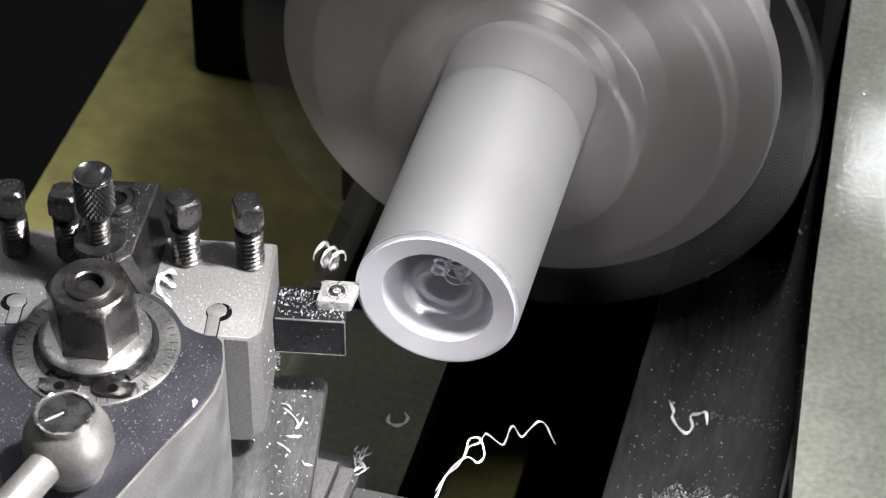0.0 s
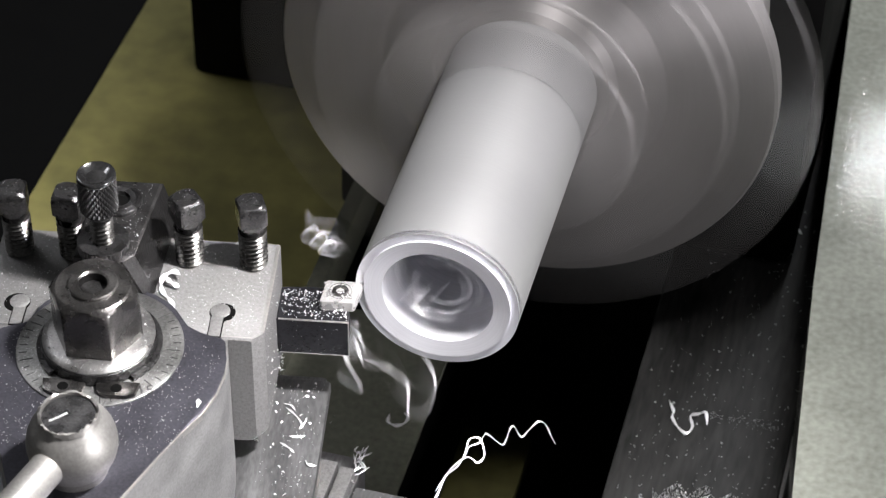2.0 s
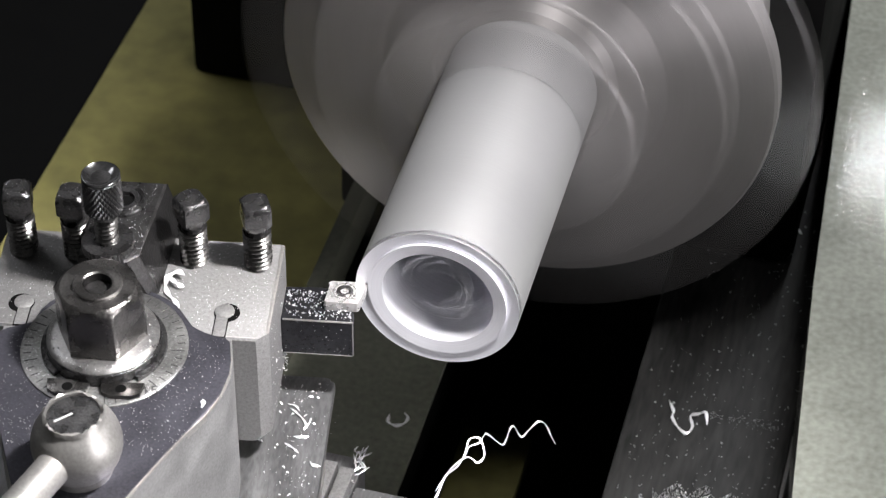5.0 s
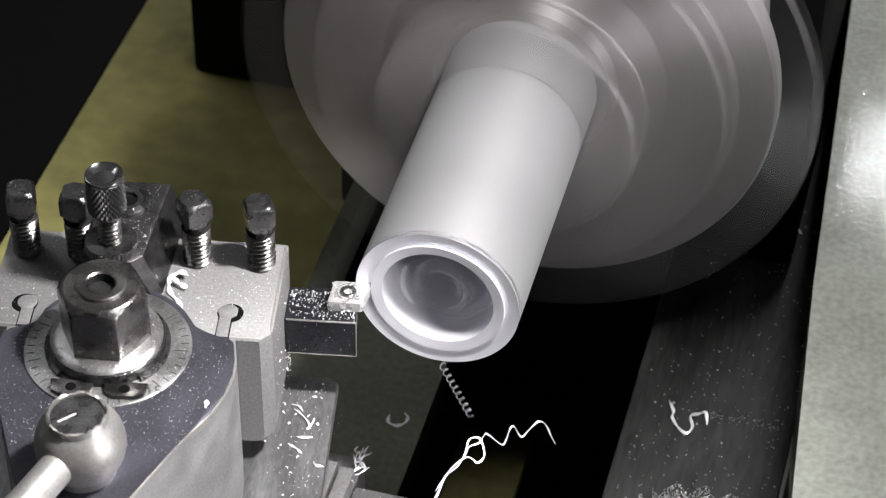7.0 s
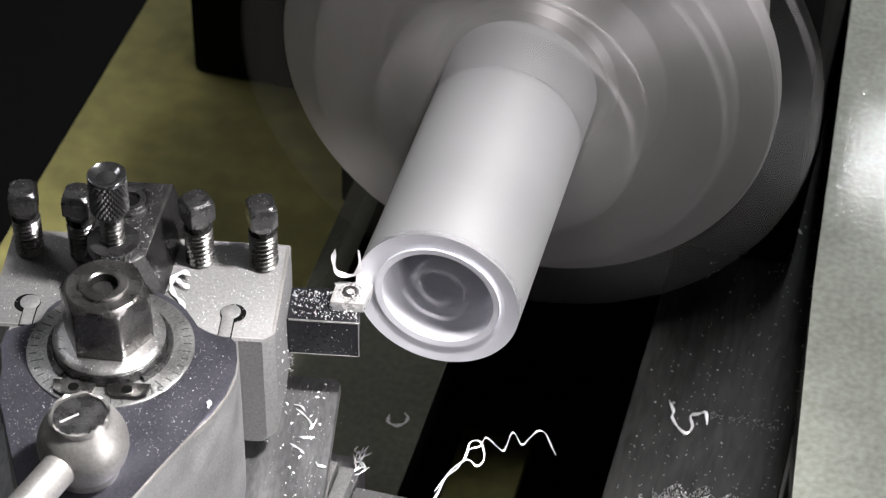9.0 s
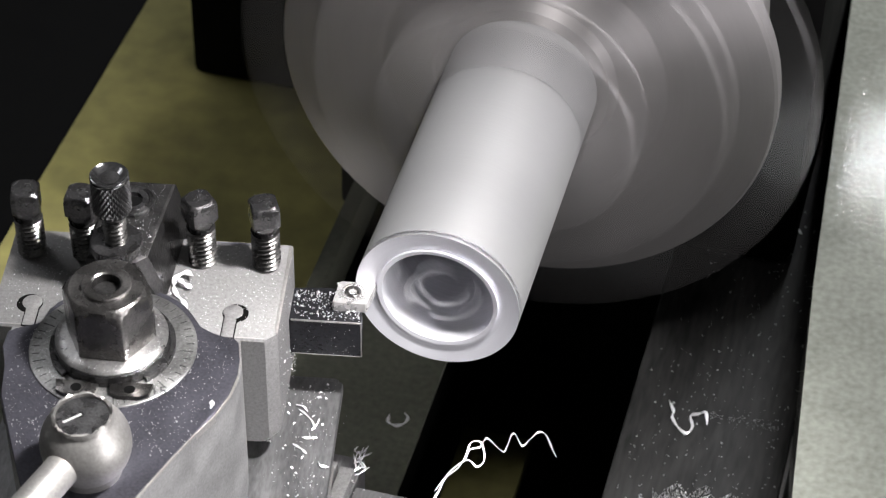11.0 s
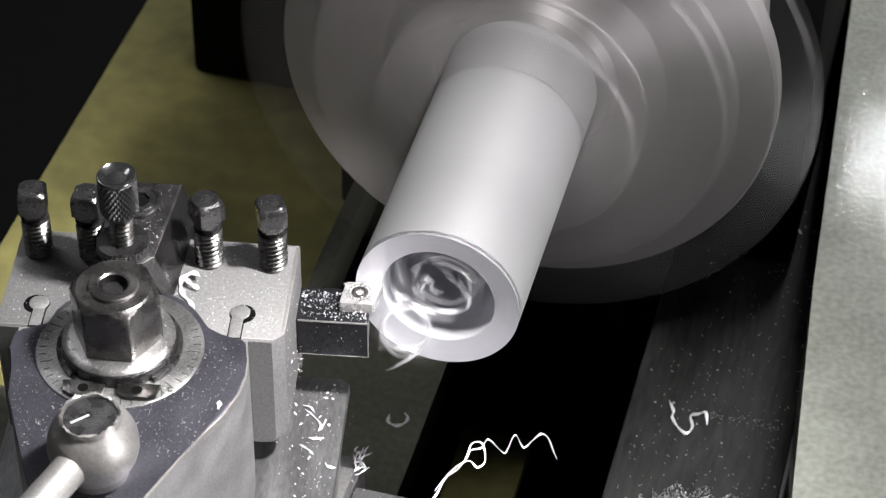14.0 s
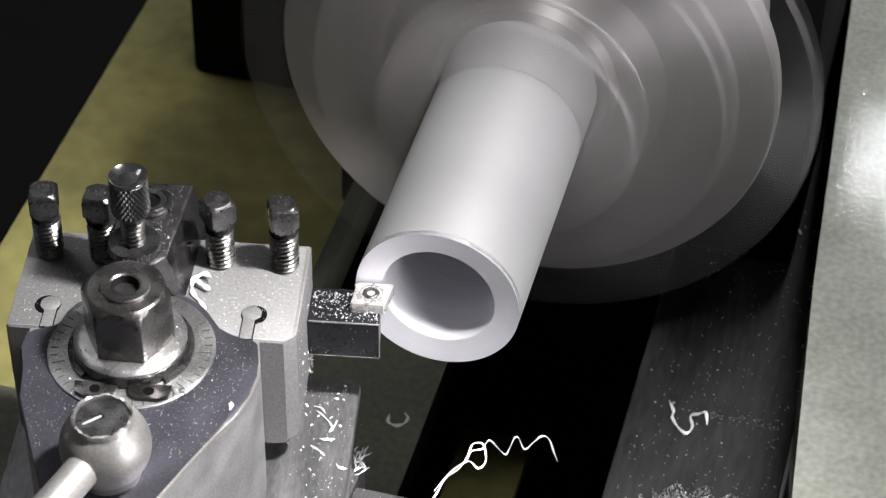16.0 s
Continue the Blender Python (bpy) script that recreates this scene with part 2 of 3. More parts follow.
def workpiece():
    ob = thing("tube_workpiece", "bright aluminium tube being faced in the chuck", "workpiece")
    rim = end_at(R_OUT)
    part("tube", turn([(R_OUT, rim + 0.1), (R_OUT - 0.1, rim + 0.03), (R_BORE + 0.5, end_at(R_BORE + 0.5) + 0.03), (R_BORE + 0.2, 1.5), (R_BORE + 0.2, 170), (R_OUT, 170)], 128, "Y", closed=True), ALU, ob)
    part("bore_wall", turn([(R_BORE + 0.2, 1.15), (R_BORE, 1.3), (R_BORE, 169.8), (R_BORE + 0.19, 169.8), (R_BORE + 0.19, 1.3)], 96, "Y", closed=True), BORE, ob, "bore of the tube, paler in colour for bounced light")
    part("faced_end", turn([(R_OUT - 0.12, rim + 0.3), (R_OUT - 0.12, rim), (R_BORE + 0.3, end_at(R_BORE + 0.3)), (R_BORE + 0.3, 1.3)], 128, "Y", closed=True), ALU_FACE, ob, "freshly faced bright end of the tube")
    rings = []
    w = (R_OUT - R_BORE) / RINGS
    for i in range(RINGS):
        r0, r1 = R_BORE + i * w, R_BORE + (i + 1) * w
        a, b = end_at(r0), end_at(r1)
        bm = turn([(r0, a - CUT), (r1, b - CUT), (r1, b + 0.3), (r0, a + 0.3)], 128, "Y", closed=True)
        rings.append((r1, part("face_ring", bm, ALU_FACE, ob, "uncut layer of the tube's end face")))
    return ob, rings


# ---- tool post ----
POST = Matrix(((0.9831, -0.1829, 0.0, -0.0388), (0.1829, 0.9831, -0.0124, -0.0576), (0.0023, 0.0121, 0.9999, 0.0195), (0, 0, 0, 1)))
CENTRE = (-58, -11)


def clamp_screw(parent, x, y, spin, drop=0.0):
    at = Matrix.Translation(mm(x, y, drop))
    screw = part("clamp_screw", thread(5.5, 1.25, 2.1, -12, 17.6), THREAD, parent, "blackened square-head clamping screw", at=at)
    bm = bmesh.new()
    rows = []
    for z, half, lim in ((15.6, 4.2, 4.2), (18.0, 4.2, 4.3), (19.4, 4.8, 5.0), (21.2, 5.2, 6.0), (22.6, 5.25, 7.2), (29.2, 5.25, 7.2), (30.2, 5.2, 6.6), (31.0, 5.0, 5.7), (31.5, 4.7, 4.9)):
        ring = []
        for i in range(48):
            a = 2 * math.pi * i / 48
            r = min(half / max(abs(math.cos(a)), abs(math.sin(a))), lim)
            ring.append(bm.verts.new(mm(r * math.cos(a), r * math.sin(a), z)))
        rows.append(ring)
    for a, b in zip(rows, rows[1:]):
        for i in range(48):
            bm.faces.new((a[i], a[(i + 1) % 48], b[(i + 1) % 48], b[i]))
    bm.faces.new(rows[0]), bm.faces.new(rows[-1])
    part("square_head", bm, OXIDE, screw, at=Matrix.Rotation(radians(spin), 4, "Z"))


def tool_holder():
    ob = thing("tool_holder", "blasted grey steel tool holder with four clamp screws", "tool holder", POST)
    bm = bmesh.new()

    def section(y, xr, top, low, inset, radius):
        arc = [(xr - inset - radius + radius * math.cos(a), low + inset + radius - radius * math.sin(a)) for a in (0, 0.39, 0.79, 1.18, 1.57)]
        xl, zt = -107 + inset, top - inset
        pts = [(xl + 0.9, zt), (xr - inset - 0.9, zt), (xr - inset - 0.25, zt - 0.25), (xr - inset, zt - 0.9)] + arc + [(xl + 0.8, low + inset), (xl, low + inset + 0.8), (xl, zt - 0.9), (xl + 0.25, zt - 0.25)]
        return [bm.verts.new(mm(x, y, z)) for x, z in pts]

    def solid(sections):
        n = len(sections[0])
        for a, b in zip(sections, sections[1:]):
            for i in range(n):
                bm.faces.new((a[i], a[(i + 1) % n], b[(i + 1) % n], b[i]))
        bm.faces.new(sections[0]), bm.faces.new(sections[-1][::-1])

    solid([section(0, -3.6, 0, -55, 0.7, 4), section(0.7, -3.6, 0, -55, 0, 4.6), section(4.2, 0, 0, -55, 0, 6), section(33, 0, 0, -55, 0, 6)])
    solid([section(33, 0, 0, -21.5, 0, 0.5), section(52.2, 0, 0, -21.5, 0, 0.5), section(53, 0, 0, -21.5, 0.8, 0.4)])
    solid([section(33, 0, -41, -55, 0, 6), section(52.2, 0, -41, -55, 0, 6), section(53, 0, -41, -55, 0.8, 5.2)])
    part("block", bm, HOLDER, ob)
    part("worn_edge", box((-1.5, 4.4, -0.7), (0.05, 52.0, 0.05), 0.35), BALL, ob, "bare bright edge of the block")
    part("worn_edge", box((-104, 0.64, -0.8), (-4.4, 1.5, 0.04), 0.3), BALL, ob, "bare bright front edge of the block")
    for x, spin in ((-98.3, 8), (-77.5, -5), (-33, 38), (-8.7, 20)):
        clamp_screw(ob, x, 41, spin)
    for x, y, lean in ((-93.6, 12.1, -1.5), (-16.8, 13.4, 1.5)):
        # no hole is cut: a black disc and strip carry its shade
        part("keyhole", turn([(4.9, -1), (4.9, 0.08)], 32, centre=(x, y, 0)), DARK, ob, "flush black disc for the shade of the round keyhole")
        part("keyway", box((x - 2.6 - lean, 0.3, -1), (x + 2.7 - lean, y, 0.06)), DARK, ob, "flush black strip for the gap round the pin's tail")
        bm = turn([(3.7, -1), (3.7, 0.3), (3.4, 0.45)], 28, centre=(x - lean * 0.6, y + 0.6, 0))
        box((x - 2.2 - lean, 0.6, -1), (x + 2.2 - lean, y, 0.38), 0.15, bm)
        part("keyhole_pin", bm, HOLDER, ob, "grey pin filling the keyhole")
    bm = bmesh.new()
    loft = []
    for z, outline in ((-20, [(-74, 18), (-46, 18), (-42.5, 22), (-40.5, 64), (-74, 64)]), (0, [(-74, 18), (-46, 18), (-43.5, 22), (-41.5, 64), (-74, 64)]), (17.2, [(-72.4, 20), (-54, 19), (-50, 23), (-46, 64), (-72.4, 64)]), (18, [(-71.6, 21), (-55, 20), (-51, 24), (-47, 63), (-71.6, 63)])):
        loft.append([bm.verts.new(mm(x, y, z)) for x, y in outline])
    for a, b in zip(loft, loft[1:]):
        for k in range(5):
            bm.faces.new((a[k], a[(k + 1) % 5], b[(k + 1) % 5], b[k]))
    bm.faces.new(loft[0]), bm.faces.new(loft[-1])
    part("riser_block", bm, RISER, ob, "dark steel riser block")
    bm = turn([(0.1, 14), (0.1, 18.3), (4.0, 18.3), (4.2, 20.0), (6.2, 20.2), (6.6, 19.7), (7.0, 20.1), (8.2, 19.8), (8.6, 19.2), (8.6, 14)], 36, centre=(-60.5, 51, 0))
    # black disc at the socket's bottom, shade put into its colour
    part("socket_hole", turn([(3.9, 18), (3.9, 18.5)], 6, centre=(-60.5, 51, 0)), DARK, ob, "black hexagon disc for the shade of the socket")
    part("socket_screw", bm, OXIDE, ob, "round socket-head screw")
    part("adjusting_stud", thread(4.5, 1.0, 2.0, 0, 24), THREAD, ob, "threaded stud", at=Matrix.Translation(mm(-62, 26, 17)))
    bm = bmesh.new()
    prof = []
    for i in range(72):
        r = 9.8 if i % 2 else 9.3
        prof.append((-62 + r * math.cos(i * math.pi / 36), 26 + r * math.sin(i * math.pi / 36)))
    prism(prof, 17, 22, 0.5, bm)
    part("knurled_collar", bm, OXIDE, ob, "knurled steel collar")
    bm = bmesh.new()
    seg, step, high = 24, 2 * math.pi / 24, 1.45

    def on_knob(i, j, r):
        return bm.verts.new(mm(-62 + r * math.cos(i * step), 26 + r * math.sin(i * step), 36.6 + j * high))

    for j in range(1, 11):
        for i in range(seg):
            c = i + 0.5 * (j % 2)
            ring = [on_knob(c - 0.5, j, 6.5), on_knob(c, j - 1, 6.5), on_knob(c + 0.5, j, 6.5), on_knob(c, j + 1, 6.5)]
            apex = on_knob(c, j, 7.35)
            for k in range(4):
                bm.faces.new((ring[k], ring[(k + 1) % 4], apex))
    turn([(4.5, 34), (6.0, 36), (6.4, 36.5), (6.4, 52.4), (6.2, 52.5)], 44, bm=bm, centre=(-62, 26, 0))
    part("knurled_knob", bm, KNURL, ob, "knurled dark steel knob", smooth=False)
    part("knob_cap", turn([(6.4, 51.8), (7.0, 52.1), (7.2, 52.6), (7.15, 53.6), (6.95, 53.9), (6.7, 53.95), (6.4, 53.7), (5.0, 52.9), (3.0, 52.3), (1.4, 52.0), (0.2, 51.95)], 44, centre=(-62, 26, 0)), POLISHED, ob, "polished dished top of the knob")
    return ob


def turning_tool():
    ob = thing("turning_tool", "dark steel turning tool with a screwed carbide insert", "cutting tool", POST)
    bm = prism([(-104, 35), (27.5, 35), (27.5, 40), (24.5, 52.5), (12, 54), (-2, 52.5), (-104, 52.5)], -40.6, -22.5, 0.7)
    part("shank", bm, SHANK, ob)
    # pale strips that draw the highlights on the shank's edges
    part("edge_glint", box((0.4, 34.85, -23.1), (27.6, 35.45, -22.42), 0.2), BALL, ob, "highlight laid as a pale strip along the shank's upper edge")
    part("edge_glint", box((27.2, 34.85, -40.4), (27.65, 35.2, -23.2), 0.12), BALL, ob, "highlight laid as a pale strip down the shank's end edge")
    part("edge_glint", box((0.4, 34.85, -40.7), (27.1, 35.2, -40.35), 0.12), BALL, ob, "highlight laid as a pale strip along the shank's lower edge")
    bm = prism([(16.6, 41), (28.4, 41), (29.2, 41.6), (31.6, 52.4), (30.9, 53.2), (18, 53.2), (17.2, 52.6), (15.8, 41.8)], -22.4, -17.9, 0.5)
    part("insert", bm, CARBIDE, ob, "square carbide insert")
    bm = turn([(0.1, -18.4), (1.5, -18.4), (1.6, -17.5), (2.6, -17.2), (3.2, -17.5), (3.4, -18.4), (4.2, -18.4), (4.4, -17.6), (4.6, -18.4)], 24, centre=(23.2, 47.3, 0))
    part("insert_screw", bm, NUT, ob, "small insert screw")
    return ob


def hexagon(r, turnby):
    return [(r * math.cos(radians(60 * k + turnby)), r * math.sin(radians(60 * k + turnby))) for k in range(6)]


def tool_post():
    ob = thing("tool_post", "blued steel tool post with a big hex nut and dial", "tool post", POST)
    cx, cy = CENTRE
    arc = [(cx + 33 * math.cos(radians(a)), cy + 33 * math.sin(radians(a))) for a in range(40, 146, 7)]
    right = [(-39, -83), (-28.4, -61.2), (-22.2, -49.4), (-16.6, -39.9), (-12.9, -29.9), (-11.2, -19.8), (-11.5, -12.7), (-13, -4), (-15, -1.9), (-23, -1.0), (-28.6, 2.2)]
    left = [(-86, -0.5), (-95.4, -3.8), (-98, -5), (-98.5, -14), (-94.5, -24), (-94.5, -37), (-76.5, -84), (-70, -110), (-48, -110)]
    outline = right + arc + left
    part("top_plate", prism(outline, 0.2, 2.4, 0.8), BLUED, ob, "blued steel top plate")
    lower = [(-46, -108), (-38.4, -82.5), (-27.9, -60.8), (-21.7, -49), (-16.1, -39.5), (-12.4, -29.5), (-10.7, -19.4), (-11.2, -12), (-13, -0.7), (-97.5, -0.7), (-98, -14), (-94, -24), (-94, -37), (-76, -83.5), (-69.5, -108)]
    rim = [(cx + (x - cx) * 1.005, cy + (y - cy) * 1.005) for x, y in right]
    part("worn_edge", prism([(-60, -80)] + rim, -1.6, 1.7, 0.4), BALL, ob, "bare bright worn edge of the plate")
    part("column", prism(lower, -64.98, 0.18, 0), CASTING, ob, "grey machined column")
    part("dial", turn([(30.5, 1), (30.5, 3.0), (30, 3.3), (15, 3.3), (15, 1)], 96, centre=(cx, cy, 0)), DIAL, ob, "graduated steel dial ring")
    for k in range(45):
        a = radians(8 * k)
        r0 = 24.5 if k % 5 == 0 else 26.5
        bm = box((r0, -0.22, 3.2), (29.3, 0.22, 3.38))
        part("graduation", bm, INK, ob, at=Matrix.Translation(mm(cx, cy, 0)) @ Matrix.Rotation(a, 4, "Z"))
    # flange wall in darker steel: the shade on its side is in the colour
    part("flange_collar", turn([(20.8, 3.4), (20.8, 8.2), (20.3, 8.6), (15, 8.6), (15, 3.4)], 64, centre=(cx, cy, 0), closed=True), OXIDE, ob, "flange wall, coloured dark for the dimness of its side")
    part("flange", turn([(20.5, 8.62), (20.5, 9.2), (19.6, 10.0), (17.4, 10.8), (10, 10.8), (10, 8.62)], 64, centre=(cx, cy, 0), closed=True), FLANGE, ob, "bright turned flange under the nut")
    bm = bmesh.new()
    rows = []
    for z, lim in ((9.9, 15.6), (10.6, 16.6), (30.6, 16.6), (32.0, 15.6), (33.4, 14.2), (34, 13.4)):
        ring = []
        for i in range(120):
            a = 2 * math.pi * i / 120
            local = (math.degrees(a) + 63) % 60 - 30
            r = min(14.3 / math.cos(radians(local)), lim)
            ring.append(bm.verts.new(mm(cx + r * math.cos(a), cy + r * math.sin(a), z)))
        rows.append(ring)
    for a, b in zip(rows, rows[1:]):
        for i in range(120):
            bm.faces.new((a[i], a[(i + 1) % 120], b[(i + 1) % 120], b[i]))
    inner = [bm.verts.new(mm(cx + 8.9 * math.cos(2 * math.pi * i / 120), cy + 8.9 * math.sin(2 * math.pi * i / 120), 34)) for i in range(120)]
    for i in range(120):
        bm.faces.new((rows[-1][i], rows[-1][(i + 1) % 120], inner[(i + 1) % 120], inner[i]))
    part("hex_nut", bm, NUT, ob, "large worn hexagon nut")
    part("stud_end", turn([(9.0, 33), (9.0, 34.8), (8.6, 35.2), (5.9, 35.2), (5.2, 34.7), (5.2, 33)], 40, centre=(cx, cy, 0), closed=True), NUT, ob, "round end of the stud")
    # lining darker than the nut, which gives the hole its shade by colour
    part("socket_wall", turn([(5.2, 34.5), (5.3, 34.5), (5.3, 31), (0.1, 31), (0.1, 31.2), (5.1, 31.2)], 24, centre=(cx, cy, 0), closed=True), RISER, ob, "socket lining, in darker steel for the hole's shade")
    numeral = bpy.data.curves.new("numeral", "FONT")
    numeral.body, numeral.size, numeral.extrude, numeral.align_x = "15", 0.0062, 0.00006, "CENTER"
    numeral.materials.append(INK)
    mark = new("numeral", numeral)
    mark.parent = ob
    mark["label"] = "engraved figure fifteen"
    mark.matrix_basis = Matrix.Translation(mm(-37.4, -34.0, 3.4)) @ Matrix.Rotation(radians(14), 4, "Z")
    # snap ring with two eyed lugs
    bm = bmesh.new()
    arc = [radians(a) for a in range(-48, 230, 6)]
    ring = [(cx + 22.9 * math.cos(a), cy + 22.9 * math.sin(a)) for a in arc] + [(cx + 21.0 * math.cos(a), cy + 21.0 * math.sin(a)) for a in arc[::-1]]
    prism(ring, 3.42, 5.2, 0.0, bm)
    part("snap_ring", bm, OXIDE, ob, "black snap ring")
    for a in (-112, -66):
        x, y = cx + 24.6 * math.cos(radians(a)), cy + 24.6 * math.sin(radians(a))
        lug = part("lug", prism([(x - 8, y + 3.5), (x - 7, y - 1.8), (x - 4, y - 3.6), (x + 4, y - 3.6), (x + 7, y - 1.8), (x + 8, y + 3.5)], 3.4, 5.2, 0.4), NUT, ob, "eyed lug of the snap ring")
        # black disc on the lug for the shade of its hole
        part("eye", turn([(2.0, 4), (2.0, 5.3)], 16, centre=(x, y - 0.2, 0)), DARK, lug)
    # lever
    bx, by, bz = -56, -70, 16
    bm = bmesh.new()
    prof = [(11.5, 2.4)] + [(15.8 * math.cos(radians(a)), bz + 15.8 * math.sin(radians(a))) for a in range(-42, 52, 6)] + [(10.2, bz + 13), (9.6, bz + 12.0)]
    turn(prof, 48, bm=bm, centre=(bx, by, 0))
    lever = part("lever_ball", bm, BALL, ob, "satin steel ball of the locking lever")
    part("slotted_cap", turn([(9.2, bz + 11), (9.2, bz + 12.9), (8.8, bz + 13.2), (0.1, bz + 13.2)], 40, centre=(bx, by, 0)), OXIDE, lever, "slotted screw in the ball")
    part("slot", box((-3.5, -0.45, bz + 12), (3.5, 0.45, bz + 13.25)), CHIP, lever, "bright scratch across the cap", at=Matrix.Translation(mm(bx - 3.2, by - 1.5, 0)) @ Matrix.Rotation(radians(38), 4, "Z"))
    rim = bmesh.new()
    loops = []
    for r, h in ((9.3, 12.2), (9.5, 13.9), (10.4, 14.0), (10.9, 12.6)):
        loops.append([rim.verts.new(mm(bx + (r + random.uniform(-0.25, 0.25)) * math.cos(math.pi * k / 24), by + (r + random.uniform(-0.25, 0.25)) * math.sin(math.pi * k / 24), bz + h + random.uniform(-0.8, 0.7))) for k in range(48)])
    for lo, hi in zip(loops, loops[1:]):
        for k in range(48):
            rim.faces.new((lo[k], lo[(k + 1) % 48], hi[(k + 1) % 48], hi[k]))
    part("broken_rim", rim, BALL, lever, "ragged bright rim round the cap")
    bm = bmesh.new()
    turn([(6.2, 0), (6.2, 14), (6.6, 40), (7.2, 120), (6, 124)], 32, bm=bm)
    rod_at = look(mm(bx - 4, by - 9, bz), mm(bx - 55, by - 124, bz)) @ Matrix.Rotation(math.pi, 4, "X")
    part("lever_rod", bm, BALL, lever, "round lever rod", at=rod_at)
    return ob


def top_slide():
    ob = thing("top_slide", "scraped grey steel top slide sprinkled with chips", "slide", POST)
    part("slide_top", box((-112, -160, -71), (19, 45, -65), 1.6), SLIDE, ob)
    part("slide_lip", box((-112, 45.2, -74), (17, 50.5, -68.5), 2.2), SLIDE, ob, "rounded lower lip behind the slide")
    part("slide_waist", box((-112, -160, -100), (11, 40, -71.1), 1.0), OXIDE, ob, "dark undercut waist of the slide")
    part("gib_strip", box((10.8, -16, -82), (18.4, 12, -76), 0.4), BALL, ob, "bright gib strip in the undercut")
    return ob


def cross_slide():
    ob = thing("cross_slide", "grey steel cross slide bearing under the top slide", "slide")
    part("saddle", box((-104, -340, -159.8), (-33.5, 14, -114), 2), SLIDE, ob, "dark grey saddle")
    part("saddle_wing", box((-260, -340, -159.8), (-104.3, 14, -114), 2), RAIL_OLD, ob, "grimy painted wing of the saddle")
    part("ledge", box((-33.2, -340, -159.8), (165, -3, -113), 1.5), SLIDE, ob, "lower ledge of the saddle")
    part("gib_block", box((-60, -120, -113.8), (-42, 2, -106), 0.8), HOLDER, ob, "bright gib block")
    part("gib_strip", box((-40.8, -120, -113.8), (-34.5, 1, -107), 0.6), HOLDER, ob, "bright gib strip")
    return ob


# ---- swarf ----
def smooth(points, steps=6):
    """Points on a smooth line through the given ones."""
    pts = [Vector(p) for p in points]
    pts = [2 * pts[0] - pts[1]] + pts + [2 * pts[-1] - pts[-2]]
    out = []
    for i in range(1, len(pts) - 2):
        a, b, c, d = pts[i - 1:i + 3]
        for k in range(steps):
            t = k / steps
            out.append(0.5 * (2 * b + (c - a) * t + (2 * a - 5 * b + 4 * c - d) * t * t + (3 * b - a - 3 * c + d) * t ** 3))
    out.append(pts[-2])
    return out


def chip(name, lines, width, label, m=None, group="", twist=0.35, lift=0.0):
    """A curled chip: one mesh of one or more twisted ribbons, in millimetres."""
    bm = bmesh.new()
    for n, line in enumerate(lines):
        pts = smooth(line)
        for i, p in enumerate(pts):
            p.z += lift * (0.5 + 0.5 * math.sin(i * 0.22 + n))
        widths = [width * (0.4 + 0.6 * abs(math.sin(i * twist + n)) ** 1.5) * min(1, 0.3 + i * 0.25, 0.3 + (len(pts) - 1 - i) * 0.25) for i in range(len(pts))]
        ribbon(pts, widths, 0.35, bm, flat=(0.25, -0.45, 0.85))
    ob = part(name, bm, CHIP)
    if m is not None:
        ob.matrix_world = m
    return tagged(ob, label, "swarf", group)


def helix(turns, radius, length, grow=0.0, n=10):
    return [((radius + grow * i / n) * math.cos(2 * math.pi * i / n), length * i / (turns * n), (radius + grow * i / n) * math.sin(2 * math.pi * i / n)) for i in range(int(turns * n) + 1)]


def specks(name, label, count, place, sizes, m=None, mat=None):
    """Loose crumbs of metal scattered over a surface, in millimetres."""
    bm = bmesh.new()
    for _ in range(count):
        x, y, z = place()
        s = random.uniform(*sizes) * (1 if random.random() < 0.85 else 1.8)
        turnby = Euler([random.uniform(0, 6.28) for _ in range(3)]).to_matrix()
        corners = [turnby @ Vector(c) for c in ((s, 0, 0), (-s * 0.5, s * random.uniform(0.3, 0.8), 0), (-s * 0.4, -s * 0.6, 0), (0, 0, s * random.uniform(0.3, 0.9)))]
        low = min(c.z for c in corners)
        vs = [bm.verts.new((c + Vector((x, y, z - low))) / 1000) for c in corners]
        for f in ((0, 1, 2), (0, 1, 3), (1, 2, 3), (2, 0, 3)):
            bm.faces.new([vs[k] for k in f])
    ob = part(name, bm, mat or CHIP, smooth=False)
    if m is not None:
        ob.matrix_world = m
    return tagged(ob, label, "swarf", kind="stuff")


def dust_place():
    x, f = random.uniform(82, 124), random.random()
    top = 75 + 0.1 * (x - 82) + 3 * math.sin(x * 0.5) - 0.012 * (x - 100) ** 2
    return x, top - 26 * f, -159.9 + 3.0 * f * random.random()


